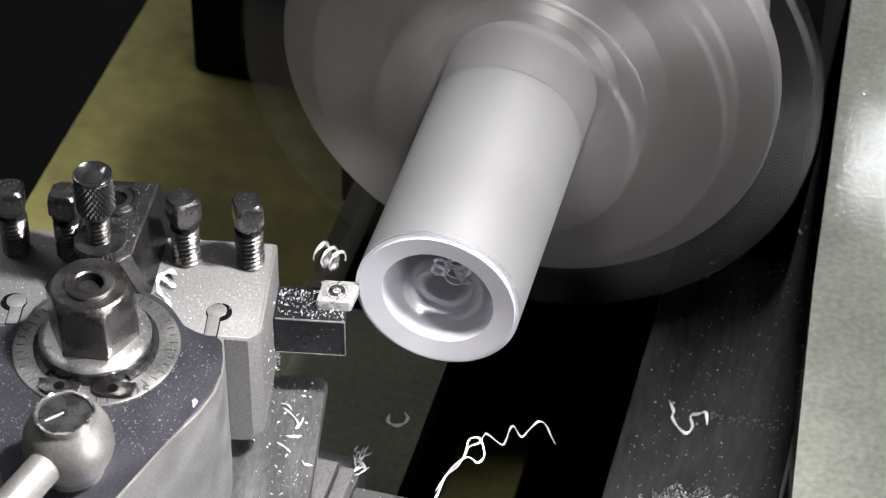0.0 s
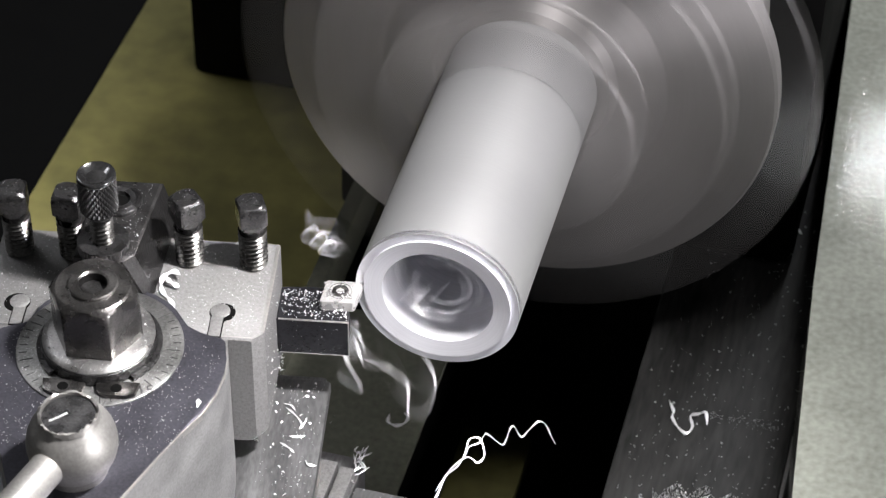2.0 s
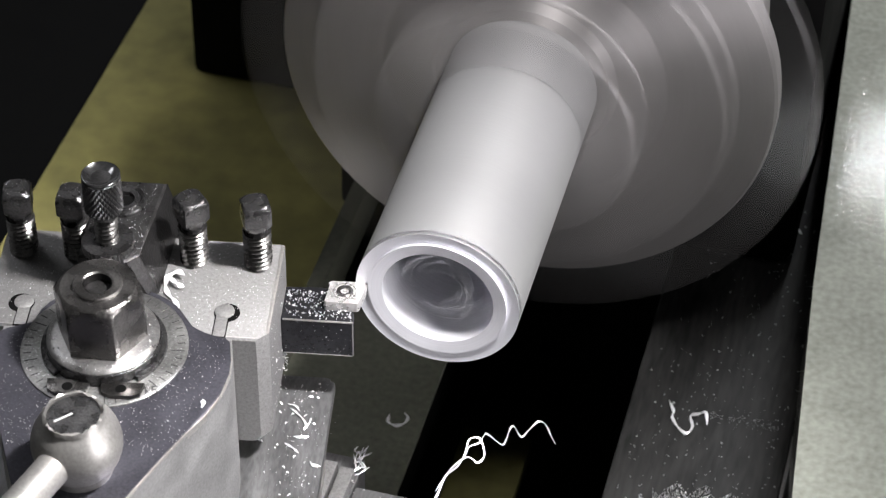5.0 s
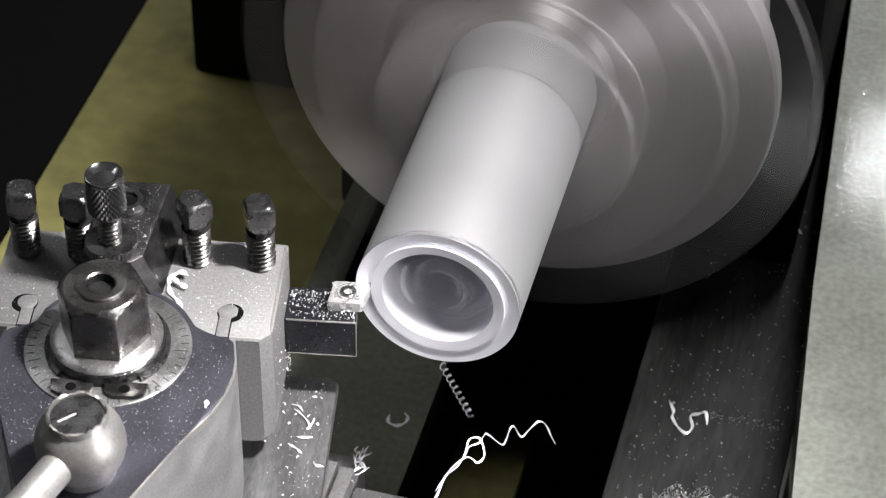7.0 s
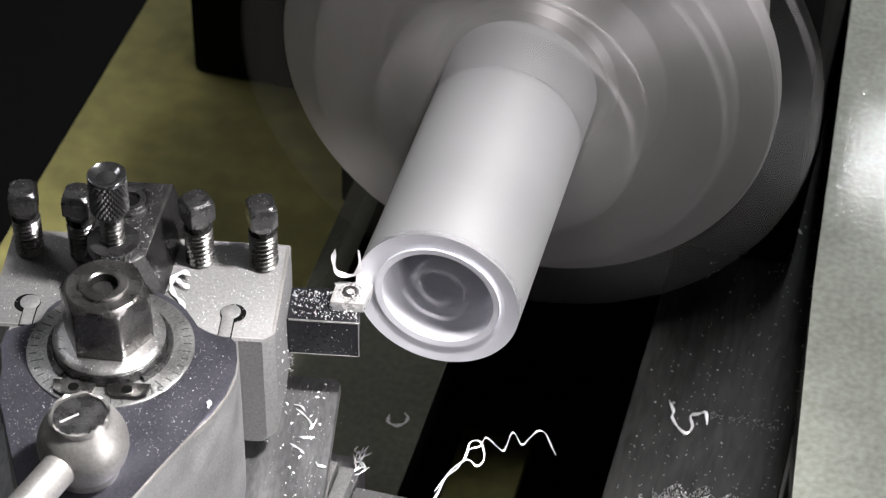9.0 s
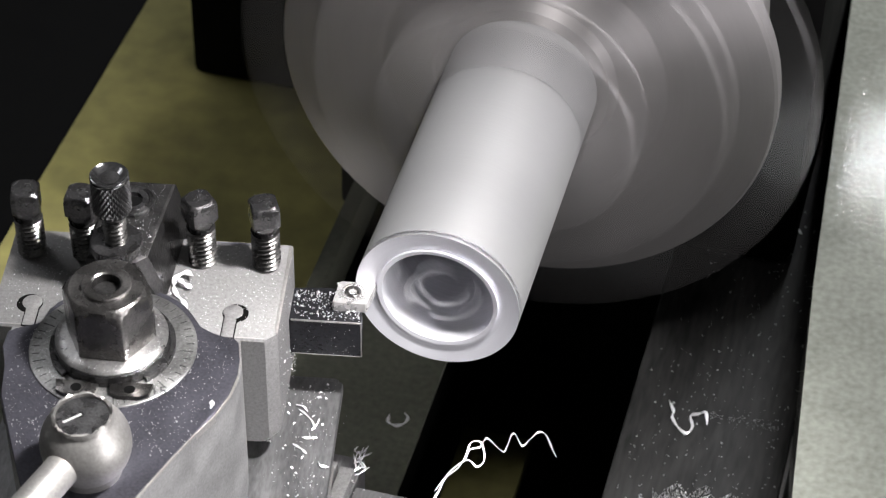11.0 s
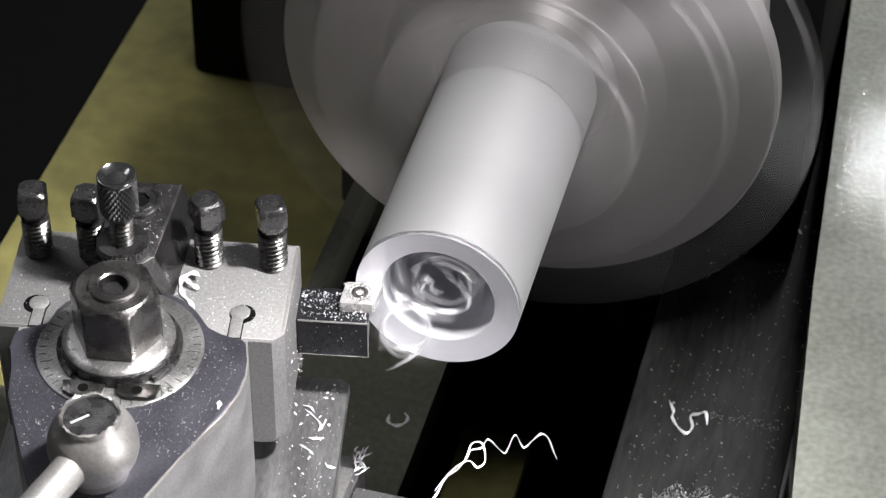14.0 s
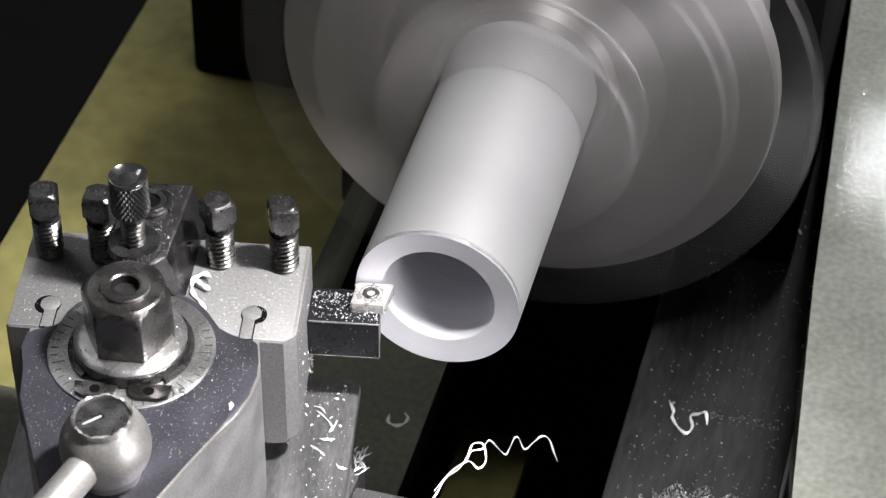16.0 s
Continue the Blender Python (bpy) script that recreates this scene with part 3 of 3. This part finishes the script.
def still_swarf():
    chip("swarf_ring", [[(-42.8, 83.4, -159), (-42.3, 78.7, -159), (-38.4, 77.2, -159), (-35.2, 79.9, -159), (-34.4, 83.9, -159), (-36.6, 86.2, -159)]], 1.6, "small dull curl of swarf on the olive bedway", group="loose chips", lift=0.8)
    chip("swarf_curl", [[(78.3, 125.8, -158), (81.7, 119.2, -158), (81.8, 115.5, -158), (85.3, 111, -158.5), (89.7, 108.5, -158.8), (91.7, 112, -158), (89.9, 117.1, -157), (92.8, 119.7, -157), (96, 122.1, -157), (98, 115.6, -158)]], 1.5, "bright hooked curl of swarf on the dark bedway", group="loose chips", lift=0.8)
    chip("swarf_thread", [[(102.8, 269.6, -158), (105.4, 265.9, -158), (110.9, 263.9, -157), (115.8, 261.3, -157), (119.5, 257.1, -158)]], 0.8, "thin dull thread of swarf on the bedway", group="loose chips", lift=0.5)
    lines = []
    for k in range(9):
        x, y = 72 + 6 * k + random.uniform(-2, 2), 60 + 1.6 * k + random.uniform(-3, 2)
        lines.append([(x + 2.2 * i + random.uniform(-1, 1), y + random.uniform(-3, 3), -158.6 + random.uniform(0, 2)) for i in range(6)])
    chip("swarf_heap", lines, 0.9, "small heap of tangled swarf on the bedway", group="loose chips")
    lines = []
    for k in range(13):
        a = random.uniform(-1.2, 2.2)
        r = random.uniform(4, 9)
        p = Vector((-34 + random.uniform(-3, 2), 6 + random.uniform(-5, 6), -111))
        lines.append([p + Vector((r * f * math.cos(a) + random.uniform(-1, 1), r * f * math.sin(a) + random.uniform(-1, 1), 4 * f * random.random())) for f in (0, 0.3, 0.6, 1)])
    chip("swarf_tuft", lines, 0.7, "bristling tuft of fine swarf on the saddle's corner", group="loose chips")
    specks("bedway_crumbs", "fine bright metal crumbs strewn over the dark bedway", 420, lambda: (random.uniform(66, 134), 50 + 230 * random.random() ** 1.7, -159.95), (0.18, 0.55))
    specks("bedway_dust", "line of fine metal dust across the bedway", 150, lambda: (random.uniform(98, 130), random.gauss(124, 1.6), -159.95), (0.1, 0.32))
    specks("dust_pile", "pale pile of fine metal dust against the saddle", 2600, dust_place, (0.15, 0.5))
    specks("saddle_crumbs", "bright metal crumbs on the saddle", 90, lambda: (random.uniform(-33, 30), random.uniform(-30, -4), -112.9), (0.2, 0.7))


SPIRAL = [[(-0.6, -12.7, -108), (2.2, -5.5, -106), (4.1, 3.9, -104), (7.4, 11.4, -105), (9.2, 17.6, -103), (9.8, 22.8, -101), (13.7, 24.9, -102), (16.5, 19.7, -106), (14.3, 15.7, -107), (10, 16.5, -105), (5, 8, -104), (1, -3, -106)],
          [(9.3, 15.3, -104), (9.7, 21.5, -104), (13.4, 24.2, -104), (14.3, 28.5, -104), (15.9, 29.6, -104), (23.1, 24.2, -104), (24.3, 27.3, -104), (24.6, 34.1, -104), (26.1, 35.2, -104), (30.4, 29.6, -104), (32.9, 34.4, -104), (35.4, 39.2, -104), (38.8, 38.1, -104), (42.8, 31.4, -104), (45.5, 27.1, -104)]]


def on_plate():
    x, y = random.uniform(-94, -14), random.uniform(-62, -3)
    near = math.hypot(x - CENTRE[0], y - CENTRE[1])
    if near < 21 or x > -10 + 0.26 * y or math.hypot(x + 56, y + 70) < 17 or x < -93.5 + max(0, -37 - y) * 0.39:
        return on_plate()
    return x, y, 3.32 if near < 30.2 else 2.42


def ring_place(r0, r1, z):
    a, r = random.uniform(0, 6.28), random.uniform(r0, r1)
    return CENTRE[0] + r * math.cos(a), CENTRE[1] + r * math.sin(a), z - 0.35 * (r - r0)


def screw_place():
    return random.choice((-98.3, -77.5, -33, -8.7)) + random.uniform(-4.2, 4.2), 41 + random.uniform(-4.2, 4.2), 31.55


def riding_swarf():
    made = []
    made.append(chip("swarf_curl", [[(-34.8, 29.1, 3), (-37.9, 31.3, 2.5), (-41.2, 29.1, 1.5), (-41.7, 25.4, 0.8), (-40, 20.9, 0.8), (-36.6, 16.7, 1), (-34.6, 12, 0.5)], [(-40.5, 28, 2.6), (-37.4, 25.1, 2.4), (-34.7, 24.1, 1.5)]], 2.2, "bright folded curl of swarf on the tool holder", POST, "riding chips"))
    made.append(chip("swarf_curl", [[(3.1, 27.9, -64.4), (6.1, 25.1, -64), (9.4, 21.1, -64), (10.9, 17.4, -64.2)], [(11.9, 22.6, -63.6), (11.4, 20, -63.6), (9.6, 17, -64.4)], [(2, 30, -64.3), (5, 29, -64), (7, 26.5, -64.4)]], 0.9, "bright flat curl of swarf on the top slide", POST, "riding chips"))
    made.append(chip("swarf_curl", [[(6, 13, -64.4), (9, 12.4, -64), (12, 13.4, -64.4)], [(3.1, 9.2, -64.4), (6.7, 6.5, -64), (9.1, 4.4, -64.4)], [(14, 0.5, -64.3), (15.2, -1.5, -64), (18.3, -1.8, -64.3)]], 1.1, "short bright chips on the top slide", POST, "riding chips"))
    made.append(chip("swarf_hook", [[(-42.8, -11, 11), (-43.4, -13, 11.5), (-45.2, -14, 11), (-46.2, -15.6, 10.2)]], 0.9, "tiny bright hook of swarf by the nut", POST, "riding chips"))
    made.append(specks("holder_crumbs", "pale metal dust and crumbs on the tool holder", 1300, lambda: (random.uniform(-104, -3), random.uniform(3, 50), 0.02), (0.07, 0.3), POST))
    made.append(specks("tool_crumbs", "thick bright crumbs on the turning tool", 330, lambda: (random.uniform(0.5, 27), 35.5 + 16 * random.random() ** 0.8, -22.45), (0.25, 0.62), POST))
    made.append(specks("plate_crumbs", "pale metal crumbs strewn over the blued plate", 1100, on_plate, (0.06, 0.28), POST))
    made.append(specks("slide_crumbs", "bright crumbs on the top slide", 240, lambda: (random.gauss(9, 5.5) if random.random() < 0.6 else random.uniform(-20, 18), random.uniform(-40, 43), -64.95), (0.12, 0.45), POST))
    made.append(specks("insert_crumbs", "bright dust on the carbide insert", 200, lambda: (random.uniform(16.5, 28), random.uniform(41.5, 52.5), -17.88), (0.15, 0.45), POST))
    made.append(specks("side_crumbs", "caked crumbs on the holder's flank", 110, lambda: (random.uniform(0.1, 0.7), random.gauss(40, 5), random.gauss(-47, 5)) if random.random() < 0.6 else (random.uniform(0.05, 0.2), random.uniform(6, 40), random.uniform(-50, -2)), (0.2, 0.6), POST))
    made.append(specks("riser_crumbs", "pale crumbs on the dark riser block", 90, lambda: (random.uniform(-71, -50), random.uniform(26, 62), 18.02), (0.12, 0.4), POST))
    lines = []
    for _ in range(26):
        x, y, a = random.gauss(6, 6), random.uniform(-34, 42), random.uniform(0, 6.28)
        x, r, b = min(max(x, -8), 17), random.uniform(0.7, 2.0), random.uniform(-1.2, 1.2)
        lines.append([(x + r * f * math.cos(a + b * f), y + r * f * math.sin(a + b * f), -64.5 + 0.5 * math.sin(3 * f)) for f in (0, 0.5, 1)])
    made.append(chip("slide_chips", lines, 0.55, "small bright curled chips strewn on the top slide", POST))
    tagged(made[-1], kind="stuff")
    made.append(specks("nut_crumbs", "bright crumbs caught on the flange round the nut", 170, lambda: ring_place(17.0, 19.6, 10.75), (0.12, 0.42), POST))
    made.append(specks("shank_crumbs", "tiny crumbs stuck to the tool's dark flank", 60, lambda: (random.uniform(1, 27), 34.8, random.uniform(-40, -23.5)), (0.07, 0.2), POST))
    made.append(specks("screw_crumbs", "pale crumbs on the clamp screws' heads", 110, screw_place, (0.08, 0.2), POST))
    made.append(specks("riser_dust", "pale metal dust on the dark riser block", 420, lambda: (random.uniform(-71, -49), random.uniform(22, 63), 18.02), (0.07, 0.2), POST))
    made.append(chip("swarf_flake", [[(-18.5, -34, 2.9), (-18.2, -36, 2.9), (-18.4, -38, 2.8)]], 2.0, "white flake on the blued plate", POST, "riding chips"))
    return made


setting()
chuck_ob = chuck()
tube_ob, face_rings = workpiece()
holder_ob = tool_holder()
tool_ob = turning_tool()
post_ob = tool_post()
slide_ob = top_slide()
cross_slide()
still_swarf()
spiral_ob = chip("swarf_spiral", SPIRAL, 0.75, "long bright spiral of swarf hanging over the gap", group="loose chips", twist=0.3, lift=0.0)


def bore_swarf(label, count):
    """Chips caught in the bore, whirling with it."""
    lines = []
    for k in range(count):
        a, y, r = random.uniform(0, 6.28), random.uniform(1, 12), random.uniform(6, 19)
        span = random.uniform(0.5, 1.2)
        lines.append([((r + 1.8 * math.sin(5 * f + k)) * math.cos(a + span * f), y + 5 * f, (r + 1.8 * math.sin(5 * f + k)) * math.sin(a + span * f)) for f in (0, 0.2, 0.4, 0.6, 0.8, 1)])
    ob = thing("bore_swarf", label, "swarf")
    for line in lines:
        strand = chip("strand", [line], 2.2, "")
        del strand["category"]
        strand.parent = ob
    return ob


bore_ob = bore_swarf("whirling tangle of bright swarf in the tube's bore", 7)
nest_ob = bore_swarf("dense whirling nest of bright swarf sliding along the bore", 19)
# chips thrown from the cutting edge: shape, width, resting place, and rows of seconds, place and turn
FLIGHTS = [
    ([helix(2.6, 4.0, 10, 0.0)], 2.0, [(0.0, (-38, -3, 12), (0, 30, 70)), (0.2, (-36, -4, 16), (20, 60, 60)), (0.35, (-42, -6, 12), (60, 80, 20)), (0.55, (-70, -20, 20), (100, 60, 0)), (0.8, (-420, 300, -876), (150, 40, 0))]),
    ([[(-11, 0, 17), (-4, 2, 21), (6, 0, 19), (-3, 4, 9), (-8, 0, 1), (0, -3, -5), (6, 0, 4), (13, 0, -3), (9, 3, -10)], [(-15, 0, 8), (-10, 3, 14), (-8, 0, 2), (-2, -2, -8), (4, 0, -12)]], 2.6, [(0.0, (4, 30, -6), (0, 0, 0)), (0.3, (-8, 14, -4), (0, 20, 0)), (0.45, (-48, -3, 6), (0, 10, 0)), (0.55, (-50, -3, 8), (0, 25, 10)), (0.72, (-10, -8, -2), (0, 20, 0)), (0.93, (36, -4, -28), (0, 60, 0)), (1.07, (42, -6, -34), (10, 100, 0)), (1.3, (40, 180, -326), (90, 150, 40))]),
    ([[(-18, -1, 26), (-10, 0, 36), (4, 0, 39), (10, -1, 33), (0, 1, 27), (-2, 0, 17), (2, 0, 8), (-4, 0, 2), (2, -1, -1), (10, 0, 8), (13, 0, 11), (14, 0, 1)], helix(2.2, 4.0, 8)], 2.0, [(0.0, (2, 20, 0), (-88, 0, 0)), (1.1, (2, 20, 0), (-88, 0, 0)), (1.2, (-4, -5, 0), (-50, -20, 0)), (1.3, (-25, -3, 2), (0, -40, 0)), (1.45, (-45, -3, 1), (0, 0, 0)), (1.55, (-46, -3, 2), (0, 8, 0)), (1.8, (-42, -8, -14), (20, 60, 20)), (2.0, (-34, -10, -24), (40, 110, 30)), (2.3, (-20, 120, -326), (60, 150, 30))]),
    ([helix(3.0, 3.6, 14), [(0, 14, 3), (4, 18, 6), (9, 19, 4), (11, 16, 0)]], 1.7, [(0.0, (6, 36, -10), (0, 0, 0)), (1.85, (6, 36, -10), (0, 0, 0)), (2.0, (-42, -2, 16), (0, 40, 60)), (2.15, (-40, -4, 22), (20, 70, 90)), (2.5, (-30, -3, 52), (60, 120, 120)), (2.75, (-90, 60, 30), (100, 150, 130)), (3.1, (-450, 360, -876), (150, 160, 140))]),
    ([[(-16, 0, 5), (-4, 0, 18), (0, 1, 10), (6, -1, 4), (10, 0, 9), (14, 0, 11), (17, 0, 1)], helix(2.4, 3.0, 9)], 2.0, [(0.0, (0, 40, -6), (0, 0, 0)), (3.15, (0, 40, -6), (0, 0, 0)), (3.3, (-40, -3, 8), (0, -25, 0)), (3.45, (-47, -3, 2), (0, -4, 0)), (3.55, (-48, -3, 2), (0, 6, 0)), (3.8, (-10, -10, 60), (40, 60, 30)), (3.9, (-25, 30, 130), (60, 90, 40)), (3.97, (-40, 60, 260), (70, 100, 40)), (4.6, (-400, 420, -876), (90, 130, 60))]),
    ([[(6, 0, -4), (5, 0, -1)] + [(5.2 * math.cos(0.7 * i), 2.6 * math.sin(0.7 * i), 1 + 0.85 * i + 3.4 * math.sin(0.7 * i)) for i in range(26)] + [(-6, 0, 25), (-12, 0, 24), (-17, 0, 21)]], 1.9, [(0.0, (-2, 102, -8), (0, 0, 0)), (7.6, (-2, 102, -8), (0, 0, 0)), (7.75, (-30, -2, 6), (0, -30, 0)), (7.95, (-36, -3, 8), (0, -4, 0)), (8.05, (-36, -3, 8), (0, 5, 0)), (8.3, (-34, -4, 14), (10, 30, 0)), (8.4, (-90, 60, 120), (40, 80, 20)), (8.48, (-180, 150, 220), (50, 90, 20)), (9.0, (-470, 280, -876), (80, 130, 40))]),
    ([[(-5, 0, 8), (-6, 0, 2), (-5, 0, -5), (1, 0, -6), (4, 0, -1), (4, 0, 8)]], 3.2, [(0.0, (4, 100, 4), (0, 0, 0)), (8.75, (4, 100, 4), (0, 0, 0)), (8.9, (-34, -2, 11), (0, -15, 0)), (9.1, (-35, -3, 11.5), (0, 6, 0)), (9.3, (-44, -6, 24), (30, 60, 20)), (9.7, (-440, 330, -876), (80, 100, 30))]),
    ([helix(2.5, 8.5, 16), [(-14, 0, 6), (-4, 2, 12), (8, 1, 9), (16, 3, -4)], [(-10, -4, -8), (2, -2, -12), (13, 0, -10)]], 2.0, [(0.0, (-4, 90, -10), (0, 0, 0)), (11.2, (-4, 90, -10), (0, 0, 0)), (11.35, (-14, -3, -30), (0, 70, 20)), (11.6, (-8, -4, -22), (0, 150, 30)), (11.8, (-16, -3, -24), (0, 190, 30)), (12.1, (-12, -3, -31), (0, 250, 20)), (12.3, (-4, -5, -40), (20, 300, 20)), (12.7, (0, 150, -326), (60, 360, 20))]),
    ([helix(2.0, 9, 9), [(-18, 0, 0), (-6, 2, -9), (5, 0, -7), (18, 2, 3)], [(-12, 1, 6), (0, 0, 10), (13, 2, 7)]], 2.8, [(0.0, (0, 88, -8), (0, 0, 0)), (12.75, (0, 88, -8), (0, 0, 0)), (12.95, (-8, -3, -32), (0, 60, 0)), (13.1, (-2, -4, -33), (0, 110, 10)), (13.6, (-14, 2, -22), (0, 190, 0)), (14.0, (-12, -2, -18), (0, 270, 0)), (14.5, (-8, -3, -17), (0, 350, 0)), (14.8, (-6, 140, -326), (20, 400, 0))]),
    ([helix(9, 1.3, 30)], 1.2, [(0.0, (-6, 120, 6), (0, 0, 0)), (6.55, (-6, 120, 6), (0, 0, 0)), (6.7, (20, 10, -20), (0, 30, -40)), (6.85, (30, 20, -52), (-50, 0, -40)), (6.97, (-3, 20, -55), (-88, -24, 0)), (7.05, (-3, 20, -60), (-90, -28, 0)), (7.2, (0, 60, -140), (-90, -50, 0)), (7.5, (10, 180, -326), (-60, -80, 0))]),
    ([helix(22, 1.1, 92, 0.0, 8)], 0.26, [(0.0, (2, 122, -4), (0, 0, 0)), (11.2, (2, 122, -4), (0, 0, 0)), (11.3, (0, -10, 4), (0, 0, -30)), (11.42, (30, 28, -15), (0, 0, -85)), (11.55, (38, 30, -15), (0, -4, -90)), (11.65, (90, 30, -10), (0, -4, -90)), (11.75, (300, 20, -60), (0, 20, -90)), (12.3, (900, 100, -878), (0, 20, -90))]),
    ([helix(2.0, 3.0, 8), [(0, 8, 0), (6, 9, -4), (10, 8, 2)]], 2.4, [(0.0, (-6, 24, -10), (0, 0, 0)), (1.9, (-6, 24, -10), (0, 0, 0)), (2.1, (-20, -3, -20), (0, 40, 0)), (2.5, (2, -4, -36), (20, 80, 20)), (2.7, (14, 0, -60), (40, 120, 20)), (3.1, (20, 170, -326), (60, 160, 40))]),
    ([helix(2.2, 12, 16, 1.5), [(-16, 4, 12), (-6, 6, 18), (5, 8, 14), (8, 9, 2), (2, 10, -12), (10, 10, -17), (17, 8, -8)]], 3.0, [(0.0, (0, 110, 0), (0, 0, 0)), (0.6, (0, 110, 0), (0, 0, 0)), (0.72, (0, 20, 0), (0, 0, 40)), (0.8, (10, -30, -8), (10, 10, 60)), (0.93, (44, -14, -24), (20, 20, 70)), (1.07, (54, -4, -30), (30, 30, 80)), (1.2, (70, 60, -150), (60, 50, 80)), (1.5, (90, 150, -326), (90, 60, 80))]),
]
WHIRLS = [[14, 14, 14, 20], [0, 0, 24, 24, 0, 9, 30], [0, 0, 0, 0, 9, 25, 30], [0, 0, 30, 14, 14, 20], [0, 0, 0, 14, 20, 25, 25], [0, 0, 0, 7, 12, 20], [0, 0, 3, 3, 20], [0, 0, 70, 72, 72, 72, 60], [0, 0, 72, 72, 72, 70, 60], [0], [0], [0, 0, 24, 20, 24], [0, 0, 0, 20, 26, 26]]
flyers = [(chip("flying_chip", lines, width * 0.65, "curled bright chip thrown from the cutting edge", group="thrown chips"), rows, rates) for (lines, width, rows), rates in zip(FLIGHTS, WHIRLS)]
RIDERS = [holder_ob, tool_ob, post_ob, slide_ob] + riding_swarf()

# the cross feed: seconds and the share of the way still to go
FEED = [(0.0, 1.0), (2.0, 0.9), (4.0, 0.82), (6.5, 0.695), (9.0, 0.6), (11.5, 0.51), (12.5, 0.472), (13.0, 0.448), (13.5, 0.405), (14.0, 0.327), (14.5, 0.252), (15.0, 0.175), (15.5, 0.09), (16.0, 0.0)]
WAY = Vector((-0.0137, 0.0, -0.0022))


def motions():
    spin = [(i / 30, pose(0, 0, 0, 0, -88 * i, 0)) for i in range(481)]
    walk(chuck_ob, spin)
    walk(tube_ob, spin)
    for ob in RIDERS:
        walk(ob, [(t, Matrix.Translation(WAY * k) @ ob.matrix_world) for t, k in FEED])
    def swung(lift, angle):
        return Matrix.Translation(mm(-0.6, 3.0, -104)) @ pose(0, 0, 0, 0, -lift, angle) @ Matrix.Translation(mm(0.6, -3.0, 104))

    walk(spiral_ob, [(0.0, swung(9, 1)), (7.45, swung(9, 1)), (7.7, swung(2, 1)), (12.0, swung(0, 0)), (16.0, swung(0, -2.5))])
    bore_rows = [(i / 30, pose(0, 0, 0, 0, -61 * i, 0)) for i in range(436)]
    bore_rows += [(14.6, pose(0, -0.02, -0.02, 0, -61 * 437, 0)), (14.75, pose(0, -0.03, -0.1, 0, -61 * 438, 0)), (14.95, pose(0.005, 0.15, -0.31, 40, -61 * 438, 0)), (16.0, pose(0.005, 0.15, -0.31, 40, -61 * 438, 0))]
    walk(bore_ob, bore_rows)
    nest_rows = []
    for i in range(436):
        t = i / 30
        deep = max(min((2.2 - t) / 0.8, 1), min((t - 4.2) / 1.0, (11.4 - t) / 0.8, 1), 0)
        nest_rows.append((t, pose(0, 0.12 * deep, 0, 0, -23 * i, 0)))
    nest_rows += [(14.6, pose(0, 0.05, 0, 0, -23 * 437, 0)), (14.75, pose(0, 0.12, 0, 0, -23 * 438, 0)), (16.0, pose(0, 0.12, 0, 0, -23 * 439, 0))]
    walk(nest_ob, nest_rows)
    for ob, rows, rates in flyers:
        path = []
        for (t, a, turned), (t1, b, turned1), rate in zip(rows, rows[1:] + rows[-1:], rates + [0] * len(rows)):
            steps = max(1, round((t1 - t) * 30)) if rate else 1
            for k in range(steps):
                f = k / steps
                place = [(p + (q - p) * f) / 1000 for p, q in zip(a, b)]
                angles = [p + (q - p) * f for p, q in zip(turned, turned1)]
                path.append((t + (t1 - t) * f, pose(*place, *angles) @ pose(0, 0, 0, 0.5 * rate * k, 0.3 * rate * k, rate * k)))
        walk(ob, path + [(16.0, path[-1][1])])
    tip = 17.0
    for r1, ring in face_rings:
        share = (r1 - 0.4 - tip) / 13.7
        when = 0.0
        for (t0, k0), (t1, k1) in zip(FEED, FEED[1:]):
            if k1 <= share <= k0:
                when = t0 + (t1 - t0) * (k0 - share) / (k0 - k1)
        down, up = pose(0, 0.0022, 0), pose(0, 0, 0)
        rows = [(0.0, down), (16.0, down)] if share >= 1 else [(0.0, up), (max(when - 0.25, 0.04), up), (when + 0.05, down), (16.0, down)]
        walk(ring, rows)


motions()
